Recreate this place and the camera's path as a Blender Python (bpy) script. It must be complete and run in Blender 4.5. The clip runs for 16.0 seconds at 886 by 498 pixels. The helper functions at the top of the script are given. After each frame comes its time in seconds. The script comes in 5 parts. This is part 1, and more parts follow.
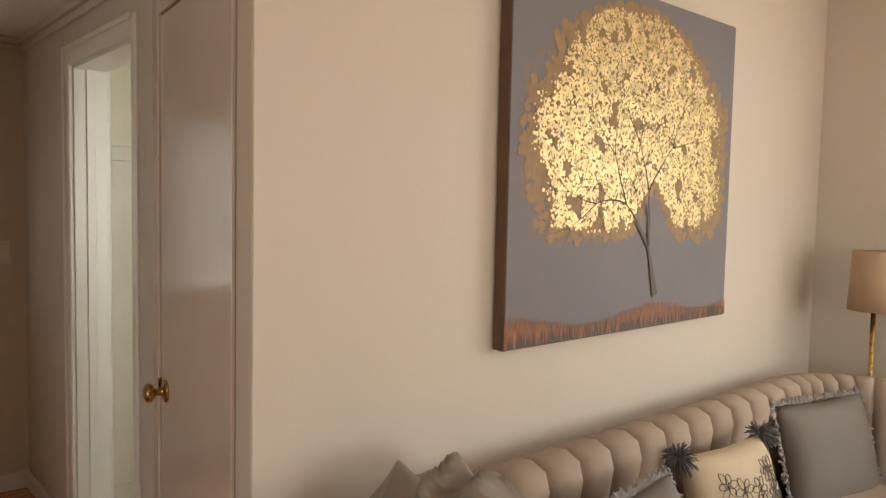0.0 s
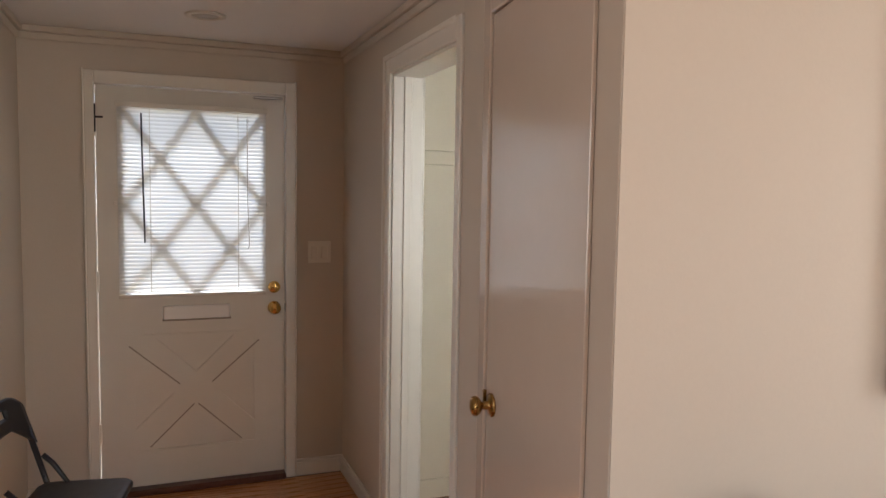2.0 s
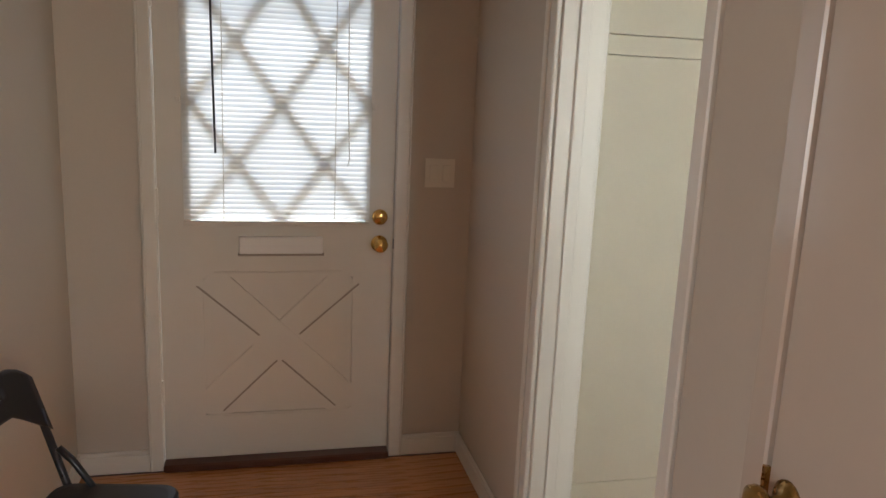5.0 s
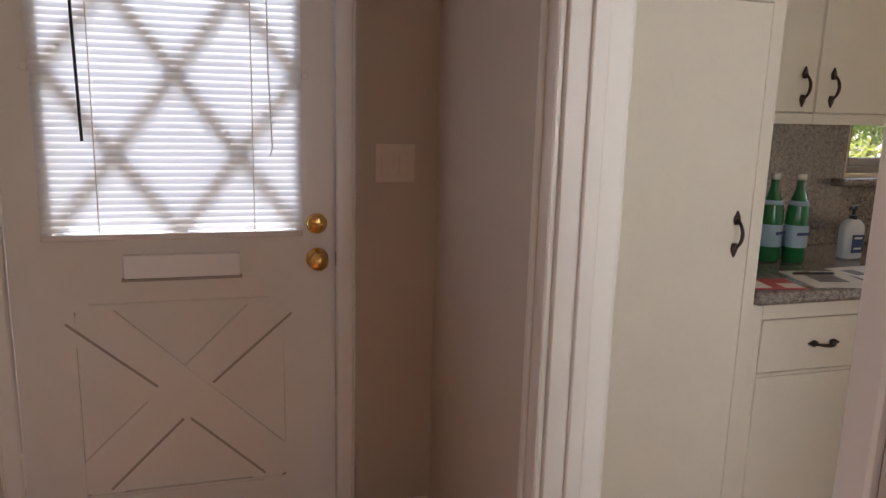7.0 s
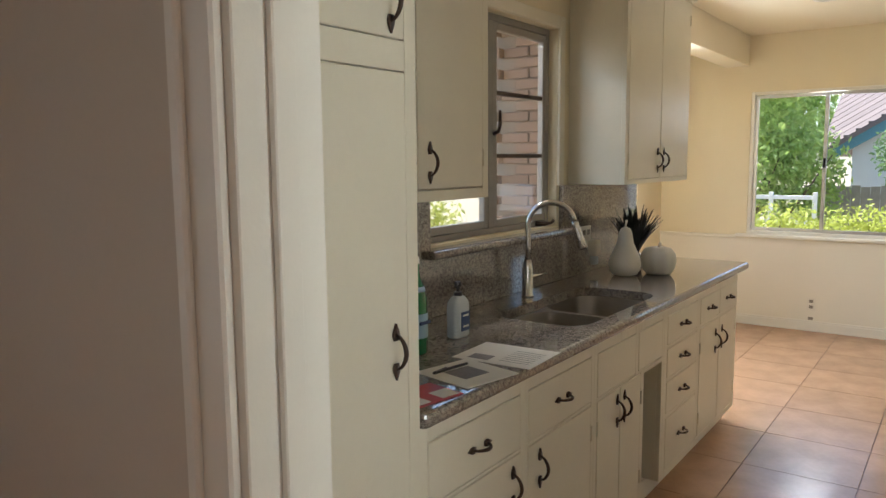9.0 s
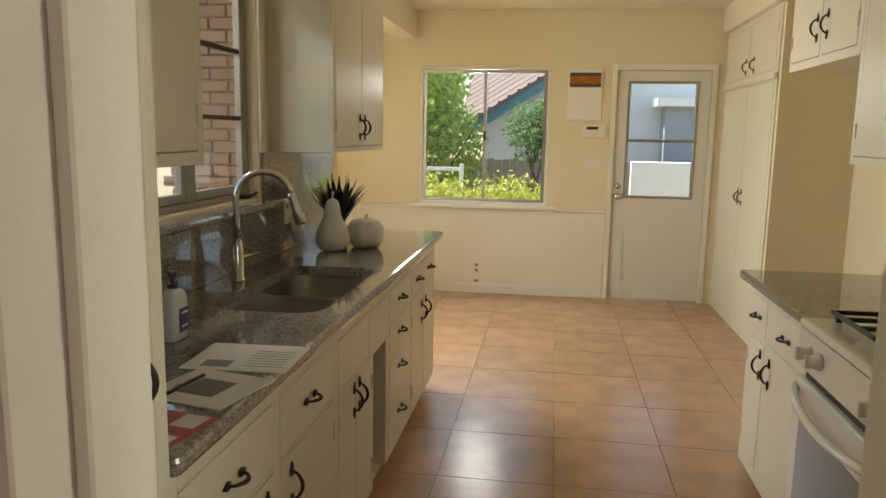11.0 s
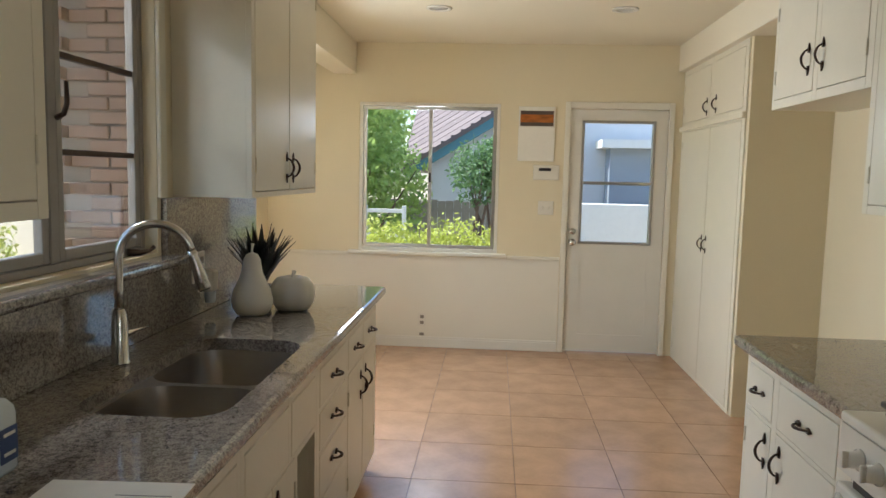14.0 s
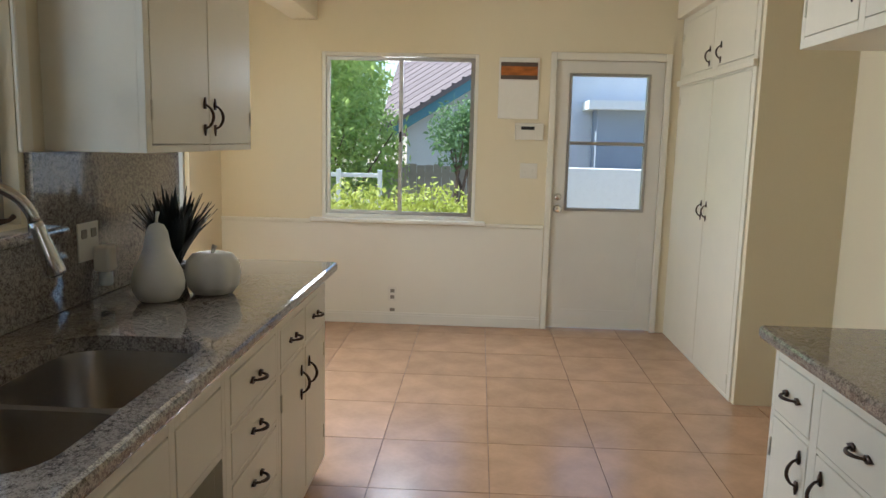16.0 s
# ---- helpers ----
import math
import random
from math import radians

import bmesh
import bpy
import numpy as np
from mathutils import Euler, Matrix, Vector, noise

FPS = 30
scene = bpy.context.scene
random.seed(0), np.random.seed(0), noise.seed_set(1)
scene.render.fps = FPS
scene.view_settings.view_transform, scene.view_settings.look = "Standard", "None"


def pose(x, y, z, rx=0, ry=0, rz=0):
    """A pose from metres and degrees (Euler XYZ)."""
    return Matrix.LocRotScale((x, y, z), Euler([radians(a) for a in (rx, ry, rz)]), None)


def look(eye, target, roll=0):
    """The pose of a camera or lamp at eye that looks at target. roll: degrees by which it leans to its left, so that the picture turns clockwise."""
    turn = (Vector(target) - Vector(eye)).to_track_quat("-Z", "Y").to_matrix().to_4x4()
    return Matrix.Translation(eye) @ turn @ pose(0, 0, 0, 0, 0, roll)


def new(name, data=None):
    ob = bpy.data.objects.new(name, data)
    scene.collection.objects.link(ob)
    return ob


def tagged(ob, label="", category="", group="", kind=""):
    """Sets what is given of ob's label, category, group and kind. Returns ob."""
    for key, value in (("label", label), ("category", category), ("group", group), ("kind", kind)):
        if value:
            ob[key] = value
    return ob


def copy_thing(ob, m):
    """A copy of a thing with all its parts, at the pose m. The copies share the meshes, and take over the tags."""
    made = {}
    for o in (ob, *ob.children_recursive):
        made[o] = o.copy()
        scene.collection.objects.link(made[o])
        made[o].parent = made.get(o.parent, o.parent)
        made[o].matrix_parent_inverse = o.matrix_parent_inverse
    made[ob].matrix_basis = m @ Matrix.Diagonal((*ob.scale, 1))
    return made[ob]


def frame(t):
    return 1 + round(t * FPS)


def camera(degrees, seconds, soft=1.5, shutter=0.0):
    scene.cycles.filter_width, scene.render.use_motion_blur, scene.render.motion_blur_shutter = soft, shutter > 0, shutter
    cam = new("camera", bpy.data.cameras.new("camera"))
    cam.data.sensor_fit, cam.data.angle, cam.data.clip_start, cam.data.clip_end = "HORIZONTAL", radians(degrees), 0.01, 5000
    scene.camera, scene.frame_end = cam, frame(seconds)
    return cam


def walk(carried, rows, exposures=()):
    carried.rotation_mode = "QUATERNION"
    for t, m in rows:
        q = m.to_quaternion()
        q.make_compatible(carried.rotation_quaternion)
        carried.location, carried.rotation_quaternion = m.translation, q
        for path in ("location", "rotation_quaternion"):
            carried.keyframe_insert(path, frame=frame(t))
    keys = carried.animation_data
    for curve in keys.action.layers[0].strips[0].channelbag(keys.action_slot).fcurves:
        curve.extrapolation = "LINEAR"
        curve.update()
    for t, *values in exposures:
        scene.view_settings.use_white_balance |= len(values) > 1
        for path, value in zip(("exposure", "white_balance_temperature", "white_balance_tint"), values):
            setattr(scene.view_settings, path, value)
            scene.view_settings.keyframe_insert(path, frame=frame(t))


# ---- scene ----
cam = camera(62.3, 16.0)
PATH = [
    (0, (0.757, 0.88, 1.533), (2.076, 2.379, 1.405), 1.2),
    (0.5, (0.733, 0.9, 1.535), (1.894, 2.524, 1.418), 0.9),
    (1, (0.703, 0.988, 1.545), (1.727, 2.702, 1.422), 0.6),
    (1.5, (0.696, 1.096, 1.555), (1.569, 2.891, 1.426), 0.8),
    (2, (0.683, 1.167, 1.551), (1.405, 3.026, 1.404), 0.9),
    (2.5, (0.767, 1.296, 1.549), (1.347, 3.203, 1.381), 1.3),
    (3, (0.857, 1.408, 1.552), (1.333, 3.342, 1.371), 1.4),
    (3.5, (0.86, 1.539, 1.537), (1.289, 3.482, 1.334), 1.6),
    (4, (0.798, 1.785, 1.556), (1.219, 3.725, 1.309), 1.7),
    (4.5, (0.779, 1.986, 1.541), (1.209, 3.913, 1.22), 2.2),
    (4.7, (0.793, 2.069, 1.528), (1.233, 3.986, 1.167), 2.4),
    (6.8, (1.021, 2.821, 1.417), (1.523, 4.708, 0.985), 1.8),
    (7, (0.998, 2.892, 1.417), (1.555, 4.773, 1.027), 1.5),
    (7.5, (0.965, 3.107, 1.467), (1.696, 4.942, 1.155), 0.6),
    (8, (1.012, 3.244, 1.475), (2.038, 4.94, 1.213), 0.2),
    (8.5, (1.081, 3.422, 1.498), (2.441, 4.866, 1.245), -0.1),
    (9, (1.106, 3.562, 1.506), (2.718, 4.721, 1.267), -0.5),
    (9.5, (1.162, 3.651, 1.497), (2.921, 4.568, 1.24), 0.0),
    (10, (1.277, 3.757, 1.478), (3.131, 4.453, 1.201), -0.5),
    (10.2, (1.292, 3.803, 1.477), (3.175, 4.413, 1.192), 0.0),
    (12.3, (1.465, 4.036, 1.472), (3.442, 4.018, 1.167), 1.1),
    (12.5, (1.545, 4.021, 1.471), (3.523, 3.995, 1.175), 1.3),
    (13, (1.683, 4.0, 1.474), (3.665, 4.01, 1.21), 1.3),
    (13.5, (1.753, 4.008, 1.481), (3.739, 4.063, 1.25), 1.4),
    (14, (1.863, 4.035, 1.484), (3.848, 4.17, 1.283), 1.3),
    (14.5, (1.988, 4.074, 1.475), (3.966, 4.292, 1.278), 1.2),
    (15, (2.131, 4.089, 1.451), (4.096, 4.393, 1.236), 1.3),
    (15.5, (2.334, 4.04, 1.456), (4.293, 4.345, 1.196), 1.4),
    (16, (2.445, 3.978, 1.438), (4.422, 4.069, 1.146), 1.4),
]
EXPO = [(0, 1.3, 6500, 9), (1.5, 1.35, 6200, 14), (3.5, 1.5, 6100, 12), (4.5, 1.55, 6050, 9), (7.0, 1.4, 6000, 22), (8.0, 1.5, 6050, 18), (8.8, 1.4, 5900, 11), (9.5, 1.1, 7000, 4), (10.2, 0.95, 7300, 3), (12.3, 1.35, 6350, 4), (14, 1.1, 5850, 6), (16, 1.0, 5600, 6)]
walk(cam, [(t, look(eye, target, roll)) for t, eye, target, roll in PATH], EXPO)

# ---- world and lights ----
world = bpy.data.worlds.new("world")
scene.world = world
world.use_nodes = True
wn = world.node_tree
sky = wn.nodes.new("ShaderNodeTexSky")
sky.sky_type = "NISHITA"
sky.sun_disc = False
sky.sun_elevation = radians(62)
sky.sun_rotation = radians(8)
wn.links.new(sky.outputs[0], wn.nodes["Background"].inputs[0])
wn.nodes["Background"].inputs[1].default_value = 0.15


def lamp_sun(strength, elevation, azimuth):
    data = bpy.data.lights.new("sun", "SUN")
    data.energy, data.angle, data.color = strength, radians(0.5), (1, 0.95, 0.87)
    ob = new("sun", data)
    e, a = radians(elevation), radians(azimuth)
    d = Vector((math.sin(a) * math.cos(e), math.cos(a) * math.cos(e), math.sin(e)))
    ob.matrix_world = look(d * 30, (0, 0, 0))
    return ob


def lamp_area(name, eye, target, w, h, power, color=(1, 1, 1)):
    data = bpy.data.lights.new(name, "AREA")
    data.shape, data.size, data.size_y, data.energy, data.color = "RECTANGLE", w, h, power, color
    ob = new(name, data)
    ob.matrix_world = look(eye, target)
    return ob


lamp_sun(5.0, 62, 8)
lamp_area("living_window_south_light", (3.0, -2.95, 1.5), (2.6, 0, 1.35), 2.6, 1.5, 25, (1, 0.90, 0.76))
lamp_area("living_window_west_light", (-3.05, 0.6, 1.5), (0, 0.6, 1.4), 1.8, 1.5, 14, (1, 0.95, 0.88))
lamp_area("living_window_east_light", (4.47, 0.75, 1.5), (2.0, 0.95, 1.3), 1.5, 1.5, 12, (1, 0.93, 0.83))
lamp_area("front_door_sky_light", (0.86, 6.7, 1.9), (0.86, 5.2, 1.45), 1.0, 1.0, 5, (0.74, 0.87, 1))
lamp_area("nook_window_light", (6.27, 6.0, 1.45), (4.4, 3.6, 1.0), 0.95, 1.15, 26, (0.97, 0.98, 1))
lamp_area("back_window_light", (8.42, 4.6, 2.36), (5.6, 4.0, 0.6), 0.25, 1.15, 13, (0.97, 0.98, 1))
lamp_area("sink_window_light", (3.85, 5.95, 2.62), (3.7, 4.0, 0.7), 1.0, 0.45, 22, (0.97, 0.98, 1))
# added fill for pantry and doorway; no window is known on this side
lamp_area("kitchen_south_fill_light", (2.03, 2.425, 1.55), (2.03, 4.4, 1.55), 0.44, 1.08, 5.5, (0.97, 1, 0.95))

# ---- materials ----


def material(name, color, rough=0.5, metal=0.0, var=0.06, scale=6.0, grain=0.0, grain_scale=180.0, bump=0.0, rand=0.0, coat=0.0, spec=0.5, stretch=None):
    m = bpy.data.materials.new(name)
    m.use_nodes = True
    nt = m.node_tree
    b = nt.nodes["Principled BSDF"]
    b.inputs["Roughness"].default_value, b.inputs["Metallic"].default_value = rough, metal
    b.inputs["Specular IOR Level"].default_value = spec
    b.inputs["Coat Weight"].default_value = coat
    b.inputs["Coat Roughness"].default_value = 0.12
    tc = nt.nodes.new("ShaderNodeTexCoord")
    mp = nt.nodes.new("ShaderNodeMapping")
    nt.links.new(tc.outputs["Object"], mp.inputs[0])
    if stretch:
        mp.inputs["Scale"].default_value = stretch
    n1 = nt.nodes.new("ShaderNodeTexNoise")
    n1.inputs["Scale"].default_value, n1.inputs["Detail"].default_value = scale, 6
    n2 = nt.nodes.new("ShaderNodeTexNoise")
    n2.inputs["Scale"].default_value, n2.inputs["Detail"].default_value = grain_scale, 3
    for n in (n1, n2):
        nt.links.new(mp.outputs[0], n.inputs["Vector"])
    add = nt.nodes.new("ShaderNodeMath")
    add.operation = "MULTIPLY_ADD"
    nt.links.new(n1.outputs[0], add.inputs[0])
    add.inputs[1].default_value, add.inputs[2].default_value = 2 * var, 1 - var
    add2 = nt.nodes.new("ShaderNodeMath")
    add2.operation = "MULTIPLY_ADD"
    nt.links.new(n2.outputs[0], add2.inputs[0])
    add2.inputs[1].default_value = 2 * grain
    nt.links.new(add.outputs[0], add2.inputs[2])
    last = add2
    if rand:
        oi = nt.nodes.new("ShaderNodeObjectInfo")
        a3 = nt.nodes.new("ShaderNodeMath")
        a3.operation = "MULTIPLY_ADD"
        nt.links.new(oi.outputs["Random"], a3.inputs[0])
        a3.inputs[1].default_value = rand
        nt.links.new(last.outputs[0], a3.inputs[2])
        last = a3
    mix = nt.nodes.new("ShaderNodeVectorMath")
    mix.operation = "SCALE"
    mix.inputs[0].default_value = color
    nt.links.new(last.outputs[0], mix.inputs["Scale"])
    nt.links.new(mix.outputs[0], b.inputs["Base Color"])
    rr = nt.nodes.new("ShaderNodeMath")
    rr.operation = "MULTIPLY_ADD"
    nt.links.new(n1.outputs[0], rr.inputs[0])
    rr.inputs[1].default_value, rr.inputs[2].default_value = 0.16, rough - 0.08
    nt.links.new(rr.outputs[0], b.inputs["Roughness"])
    if bump:
        bp = nt.nodes.new("ShaderNodeBump")
        bp.inputs["Strength"].default_value, bp.inputs["Distance"].default_value = bump, 0.002
        nt.links.new(n2.outputs[0], bp.inputs["Height"])
        nt.links.new(bp.outputs[0], b.inputs["Normal"])
    return m


def granite(name, dark, mid, light, rough):
    m = material(name, mid, rough, scale=5)
    nt = m.node_tree
    b = nt.nodes["Principled BSDF"]
    nt.links.remove(b.inputs["Roughness"].links[0])
    b.inputs["Roughness"].default_value = rough
    b.inputs["IOR"].default_value = 1.6
    b.inputs["Coat Weight"].default_value = 0.3
    b.inputs["Coat IOR"].default_value = 1.7
    b.inputs["Coat Roughness"].default_value = 0.04
    tc = nt.nodes.new("ShaderNodeTexCoord")
    v = nt.nodes.new("ShaderNodeTexVoronoi")
    v.inputs["Scale"].default_value = 330
    n = nt.nodes.new("ShaderNodeTexNoise")
    n.inputs["Scale"].default_value, n.inputs["Detail"].default_value = 70, 8
    n3 = nt.nodes.new("ShaderNodeTexNoise")
    n3.inputs["Scale"].default_value, n3.inputs["Detail"].default_value = 9, 4
    for q in (v, n, n3):
        nt.links.new(tc.outputs["Object"], q.inputs["Vector"])
    a = nt.nodes.new("ShaderNodeMath")
    a.operation = "MULTIPLY_ADD"
    a.inputs[1].default_value = 0.42
    sep = nt.nodes.new("ShaderNodeSeparateColor")
    nt.links.new(v.outputs["Color"], sep.inputs[0])
    nt.links.new(sep.outputs[0], a.inputs[0])
    nt.links.new(n.outputs[0], a.inputs[2])
    a2 = nt.nodes.new("ShaderNodeMath")
    a2.operation = "MULTIPLY_ADD"
    a2.inputs[1].default_value = 0.3
    nt.links.new(n3.outputs[0], a2.inputs[0])
    nt.links.new(a.outputs[0], a2.inputs[2])
    r = nt.nodes.new("ShaderNodeValToRGB")
    r.color_ramp.elements[0].position, r.color_ramp.elements[0].color = 0.55, (*dark, 1)
    r.color_ramp.elements[1].position, r.color_ramp.elements[1].color = 1.05, (*light, 1)
    e = r.color_ramp.elements.new(0.8)
    e.color = (*mid, 1)
    nt.links.new(a2.outputs[0], r.inputs[0])
    nt.links.new(r.outputs[0], b.inputs["Base Color"])
    return m


def glass(name, rough=0.0, tint=(1, 1, 1)):
    m = bpy.data.materials.new(name)
    m.use_nodes = True
    nt = m.node_tree
    nt.nodes.remove(nt.nodes["Principled BSDF"])
    tr = nt.nodes.new("ShaderNodeBsdfTransparent")
    tr.inputs[0].default_value = (*tint, 1)
    gl = nt.nodes.new("ShaderNodeBsdfGlossy")
    gl.inputs["Roughness"].default_value = rough
    fr = nt.nodes.new("ShaderNodeLayerWeight")
    fr.inputs[0].default_value = 0.12
    mx = nt.nodes.new("ShaderNodeMixShader")
    nt.links.new(fr.outputs["Facing"], mx.inputs[0])
    nt.links.new(tr.outputs[0], mx.inputs[1])
    nt.links.new(gl.outputs[0], mx.inputs[2])
    nt.links.new(mx.outputs[0], nt.nodes["Material Output"].inputs[0])
    return m


def translucent(name, color, share):
    m = material(name, color, 0.5)
    nt = m.node_tree
    b = nt.nodes["Principled BSDF"]
    t = nt.nodes.new("ShaderNodeBsdfTranslucent")
    t.inputs[0].default_value = (*color, 1)
    mx = nt.nodes.new("ShaderNodeMixShader")
    mx.inputs[0].default_value = share
    nt.links.new(b.outputs[0], mx.inputs[1])
    nt.links.new(t.outputs[0], mx.inputs[2])
    nt.links.new(mx.outputs[0], nt.nodes["Material Output"].inputs[0])
    return m


WALL = material("warm_beige_wall_paint", (0.585, 0.525, 0.445), 0.62, var=0.03, scale=2.5, grain=0.02, grain_scale=90, bump=0.15)
KWALL = material("cream_kitchen_wall_paint", (0.74, 0.655, 0.47), 0.55, var=0.03, scale=2.5, grain=0.02, grain_scale=90, bump=0.12)
WAINSCOT = material("pale_cream_wainscot_paint", (0.78, 0.74, 0.64), 0.45, var=0.03, scale=3, bump=0.08)
TRIM = material("white_trim_paint", (0.76, 0.73, 0.66), 0.32, var=0.04, scale=9, grain=0.02, bump=0.08)
CEIL = material("white_ceiling_paint", (0.80, 0.79, 0.77), 0.8, var=0.03, scale=2, grain=0.02, bump=0.2)
KCEIL = material("cream_ceiling_paint", (0.80, 0.73, 0.58), 0.7, var=0.03, scale=2, grain=0.02, bump=0.2)
CAB = material("cream_cabinet_enamel", (0.76, 0.71, 0.58), 0.34, var=0.05, scale=7, grain=0.02, grain_scale=60, bump=0.10)
CLOSET = material("glossy_beige_door_enamel", (0.60, 0.52, 0.44), 0.2, var=0.04, scale=5, grain=0.01, grain_scale=40, bump=0.08, coat=0.35)
DOORW = material("white_door_enamel", (0.72, 0.69, 0.62), 0.35, var=0.05, scale=6, bump=0.06)
GROOVE = material("dark_groove", (0.24, 0.21, 0.17), 0.6)
# shade put into colour: front door crossbuck edges and mail slot lip
DOORSHADOW = material("painted_shadow_line", (0.36, 0.32, 0.27), 0.6)
GRANITE = granite("polished_grey_brown_granite", (0.072, 0.06, 0.05), (0.185, 0.16, 0.137), (0.33, 0.29, 0.25), 0.06)
TILE = material("terracotta_floor_tile", (0.42, 0.255, 0.153), 0.22, var=0.42, scale=5, grain=0.10, grain_scale=45, bump=0.12, rand=0.12)
GROUT = material("brown_grout", (0.24, 0.16, 0.11), 0.8, var=0.1, scale=30)
OAK = material("orange_oak_plank", (0.40, 0.17, 0.06), 0.28, var=0.25, scale=5, grain=0.12, grain_scale=40, rand=0.25, coat=0.3, stretch=(1, 12, 12))
WALNUT = material("dark_wood_threshold", (0.09, 0.03, 0.015), 0.4, var=0.2, scale=20)
CHROME = material("brushed_nickel", (0.62, 0.60, 0.57), 0.22, 1.0, var=0.03, scale=30)
STEEL = material("stainless_steel", (0.36, 0.33, 0.29), 0.33, 1.0, var=0.08, scale=14, grain=0.05, grain_scale=90)
SASH = material("weathered_grey_steel_paint", (0.30, 0.28, 0.25), 0.5, var=0.15, scale=14, grain=0.05, bump=0.1)
ALU = material("dull_aluminium", (0.45, 0.44, 0.42), 0.38, 1.0, var=0.1, scale=20)
BRONZE = material("dark_bronze", (0.075, 0.05, 0.038), 0.38, 0.8, var=0.3, scale=40)
BRASS = material("polished_brass", (0.80, 0.52, 0.17), 0.2, 1.0, var=0.1, scale=30)
OLDBRASS = material("aged_brass", (0.42, 0.26, 0.09), 0.28, 1.0, var=0.25, scale=30)
BLACKP = material("black_plastic", (0.018, 0.018, 0.02), 0.4, var=0.1, scale=30, bump=0.05)
BLACKM = material("black_lacquered_steel", (0.014, 0.015, 0.02), 0.3, var=0.1, scale=30)
IRON = material("cast_iron", (0.03, 0.027, 0.025), 0.55, var=0.2, scale=60, bump=0.2)
ENAMEL = material("white_range_enamel", (0.80, 0.77, 0.68), 0.2, var=0.02, coat=0.3)
OVENGLASS = material("grey_oven_glass", (0.25, 0.25, 0.27), 0.12, var=0.04, coat=0.5)
CERAMIC = material("matt_white_ceramic", (0.72, 0.70, 0.64), 0.45, var=0.04, scale=25, bump=0.05)
PLATEW = material("bright_white_enamel", (0.86, 0.85, 0.82), 0.35, var=0.02)
PLATE = material("ivory_plastic", (0.75, 0.71, 0.62), 0.35, var=0.02)
PAPER = material("printed_paper", (0.80, 0.77, 0.70), 0.6, var=0.04, scale=30)
INK = material("grey_print", (0.22, 0.20, 0.19), 0.6, var=0.5, scale=160)
REDINK = material("red_print", (0.45, 0.05, 0.05), 0.45, var=0.2, scale=40)
LEAFD = material("dark_succulent_leaf", (0.018, 0.022, 0.02), 0.4, var=0.4, scale=30)
LEAFG = material("green_succulent_leaf", (0.025, 0.06, 0.02), 0.35, var=0.4, scale=30)
TIN = material("galvanised_tin", (0.55, 0.55, 0.55), 0.3, 1.0, var=0.15, scale=30)
GREENGLASS = material("green_bottle_glass", (0.015, 0.16, 0.05), 0.08, var=0.1, coat=0.5)
CLEARPL = material("clear_gel_bottle", (0.62, 0.66, 0.68), 0.15, var=0.05, coat=0.4)
LABELBLUE = material("pale_blue_label", (0.35, 0.50, 0.60), 0.5)
NAVY = material("navy_label", (0.03, 0.06, 0.16), 0.5)
LINEN = material("taupe_velvet", (0.36, 0.285, 0.225), 0.8, var=0.08, scale=9, grain=0.06, grain_scale=240, bump=0.3)
GREYV = material("grey_velvet", (0.17, 0.15, 0.135), 0.75, var=0.12, scale=9, grain=0.06, grain_scale=240, bump=0.3)
FRINGE = material("pale_grey_fringe", (0.34, 0.32, 0.32), 0.9, var=0.25, scale=60, bump=0.4)
TASSEL = material("slate_tassel_yarn", (0.12, 0.12, 0.125), 0.9, var=0.3, scale=80)
PATTERN = material("cream_cotton", (0.56, 0.47, 0.33), 0.85, var=0.06, scale=20, grain=0.06, grain_scale=300, bump=0.3)
SATIN = material("taupe_satin_throw", (0.22, 0.185, 0.15), 0.36, var=0.1, scale=8)
CANVAS = material("slate_mauve_canvas", (0.155, 0.145, 0.155), 0.6, var=0.22, scale=3, grain=0.05, grain_scale=300, bump=0.2)
CANVASEDGE = material("brown_canvas_edge", (0.12, 0.06, 0.035), 0.6, var=0.25, scale=14)
GOLD = material("gold_leaf_paint", (0.74, 0.57, 0.27), 0.42, 0.4, var=0.6, scale=26)
OCHRE = material("ochre_paint", (0.30, 0.19, 0.085), 0.6, var=0.3, scale=25)
HALO = material("thin_ochre_glaze", (0.205, 0.158, 0.122), 0.6, var=0.2, scale=25)
UMBER = material("umber_paint", (0.10, 0.075, 0.06), 0.6, var=0.3, scale=40)
RUST = material("rust_paint", (0.34, 0.15, 0.08), 0.6, var=0.35, scale=40)
SHADE = translucent("linen_lamp_shade", (0.60, 0.44, 0.30), 0.35)
SLAT = translucent("white_vinyl_slat", (0.82, 0.82, 0.80), 0.45)
BRICK = material("brown_brick", (0.12, 0.078, 0.06), 0.85, var=0.35, scale=18, grain=0.12, grain_scale=90, bump=0.5, rand=0.45)
MORTAR = material("grey_mortar", (0.16, 0.135, 0.115), 0.9, var=0.2, scale=20, bump=0.3)
GLASS = glass("window_glass")
STUCCO = material("pale_grey_stucco", (0.60, 0.62, 0.64), 0.9, var=0.08, scale=3, grain=0.08, grain_scale=120, bump=0.4)
BLUEGREY = material("blue_grey_siding", (0.30, 0.34, 0.39), 0.8, var=0.1, scale=3)
TEAL = material("teal_fascia_paint", (0.10, 0.22, 0.26), 0.6, var=0.1, scale=6)
ROOFT = material("rose_brown_roof_tile", (0.13, 0.10, 0.095), 0.8, var=0.2, scale=8, rand=0.3)
WHITEW = material("white_fence_paint", (0.75, 0.75, 0.72), 0.6, var=0.06, scale=10)
GREYW = material("weathered_fence_board", (0.33, 0.30, 0.27), 0.85, var=0.2, scale=10)
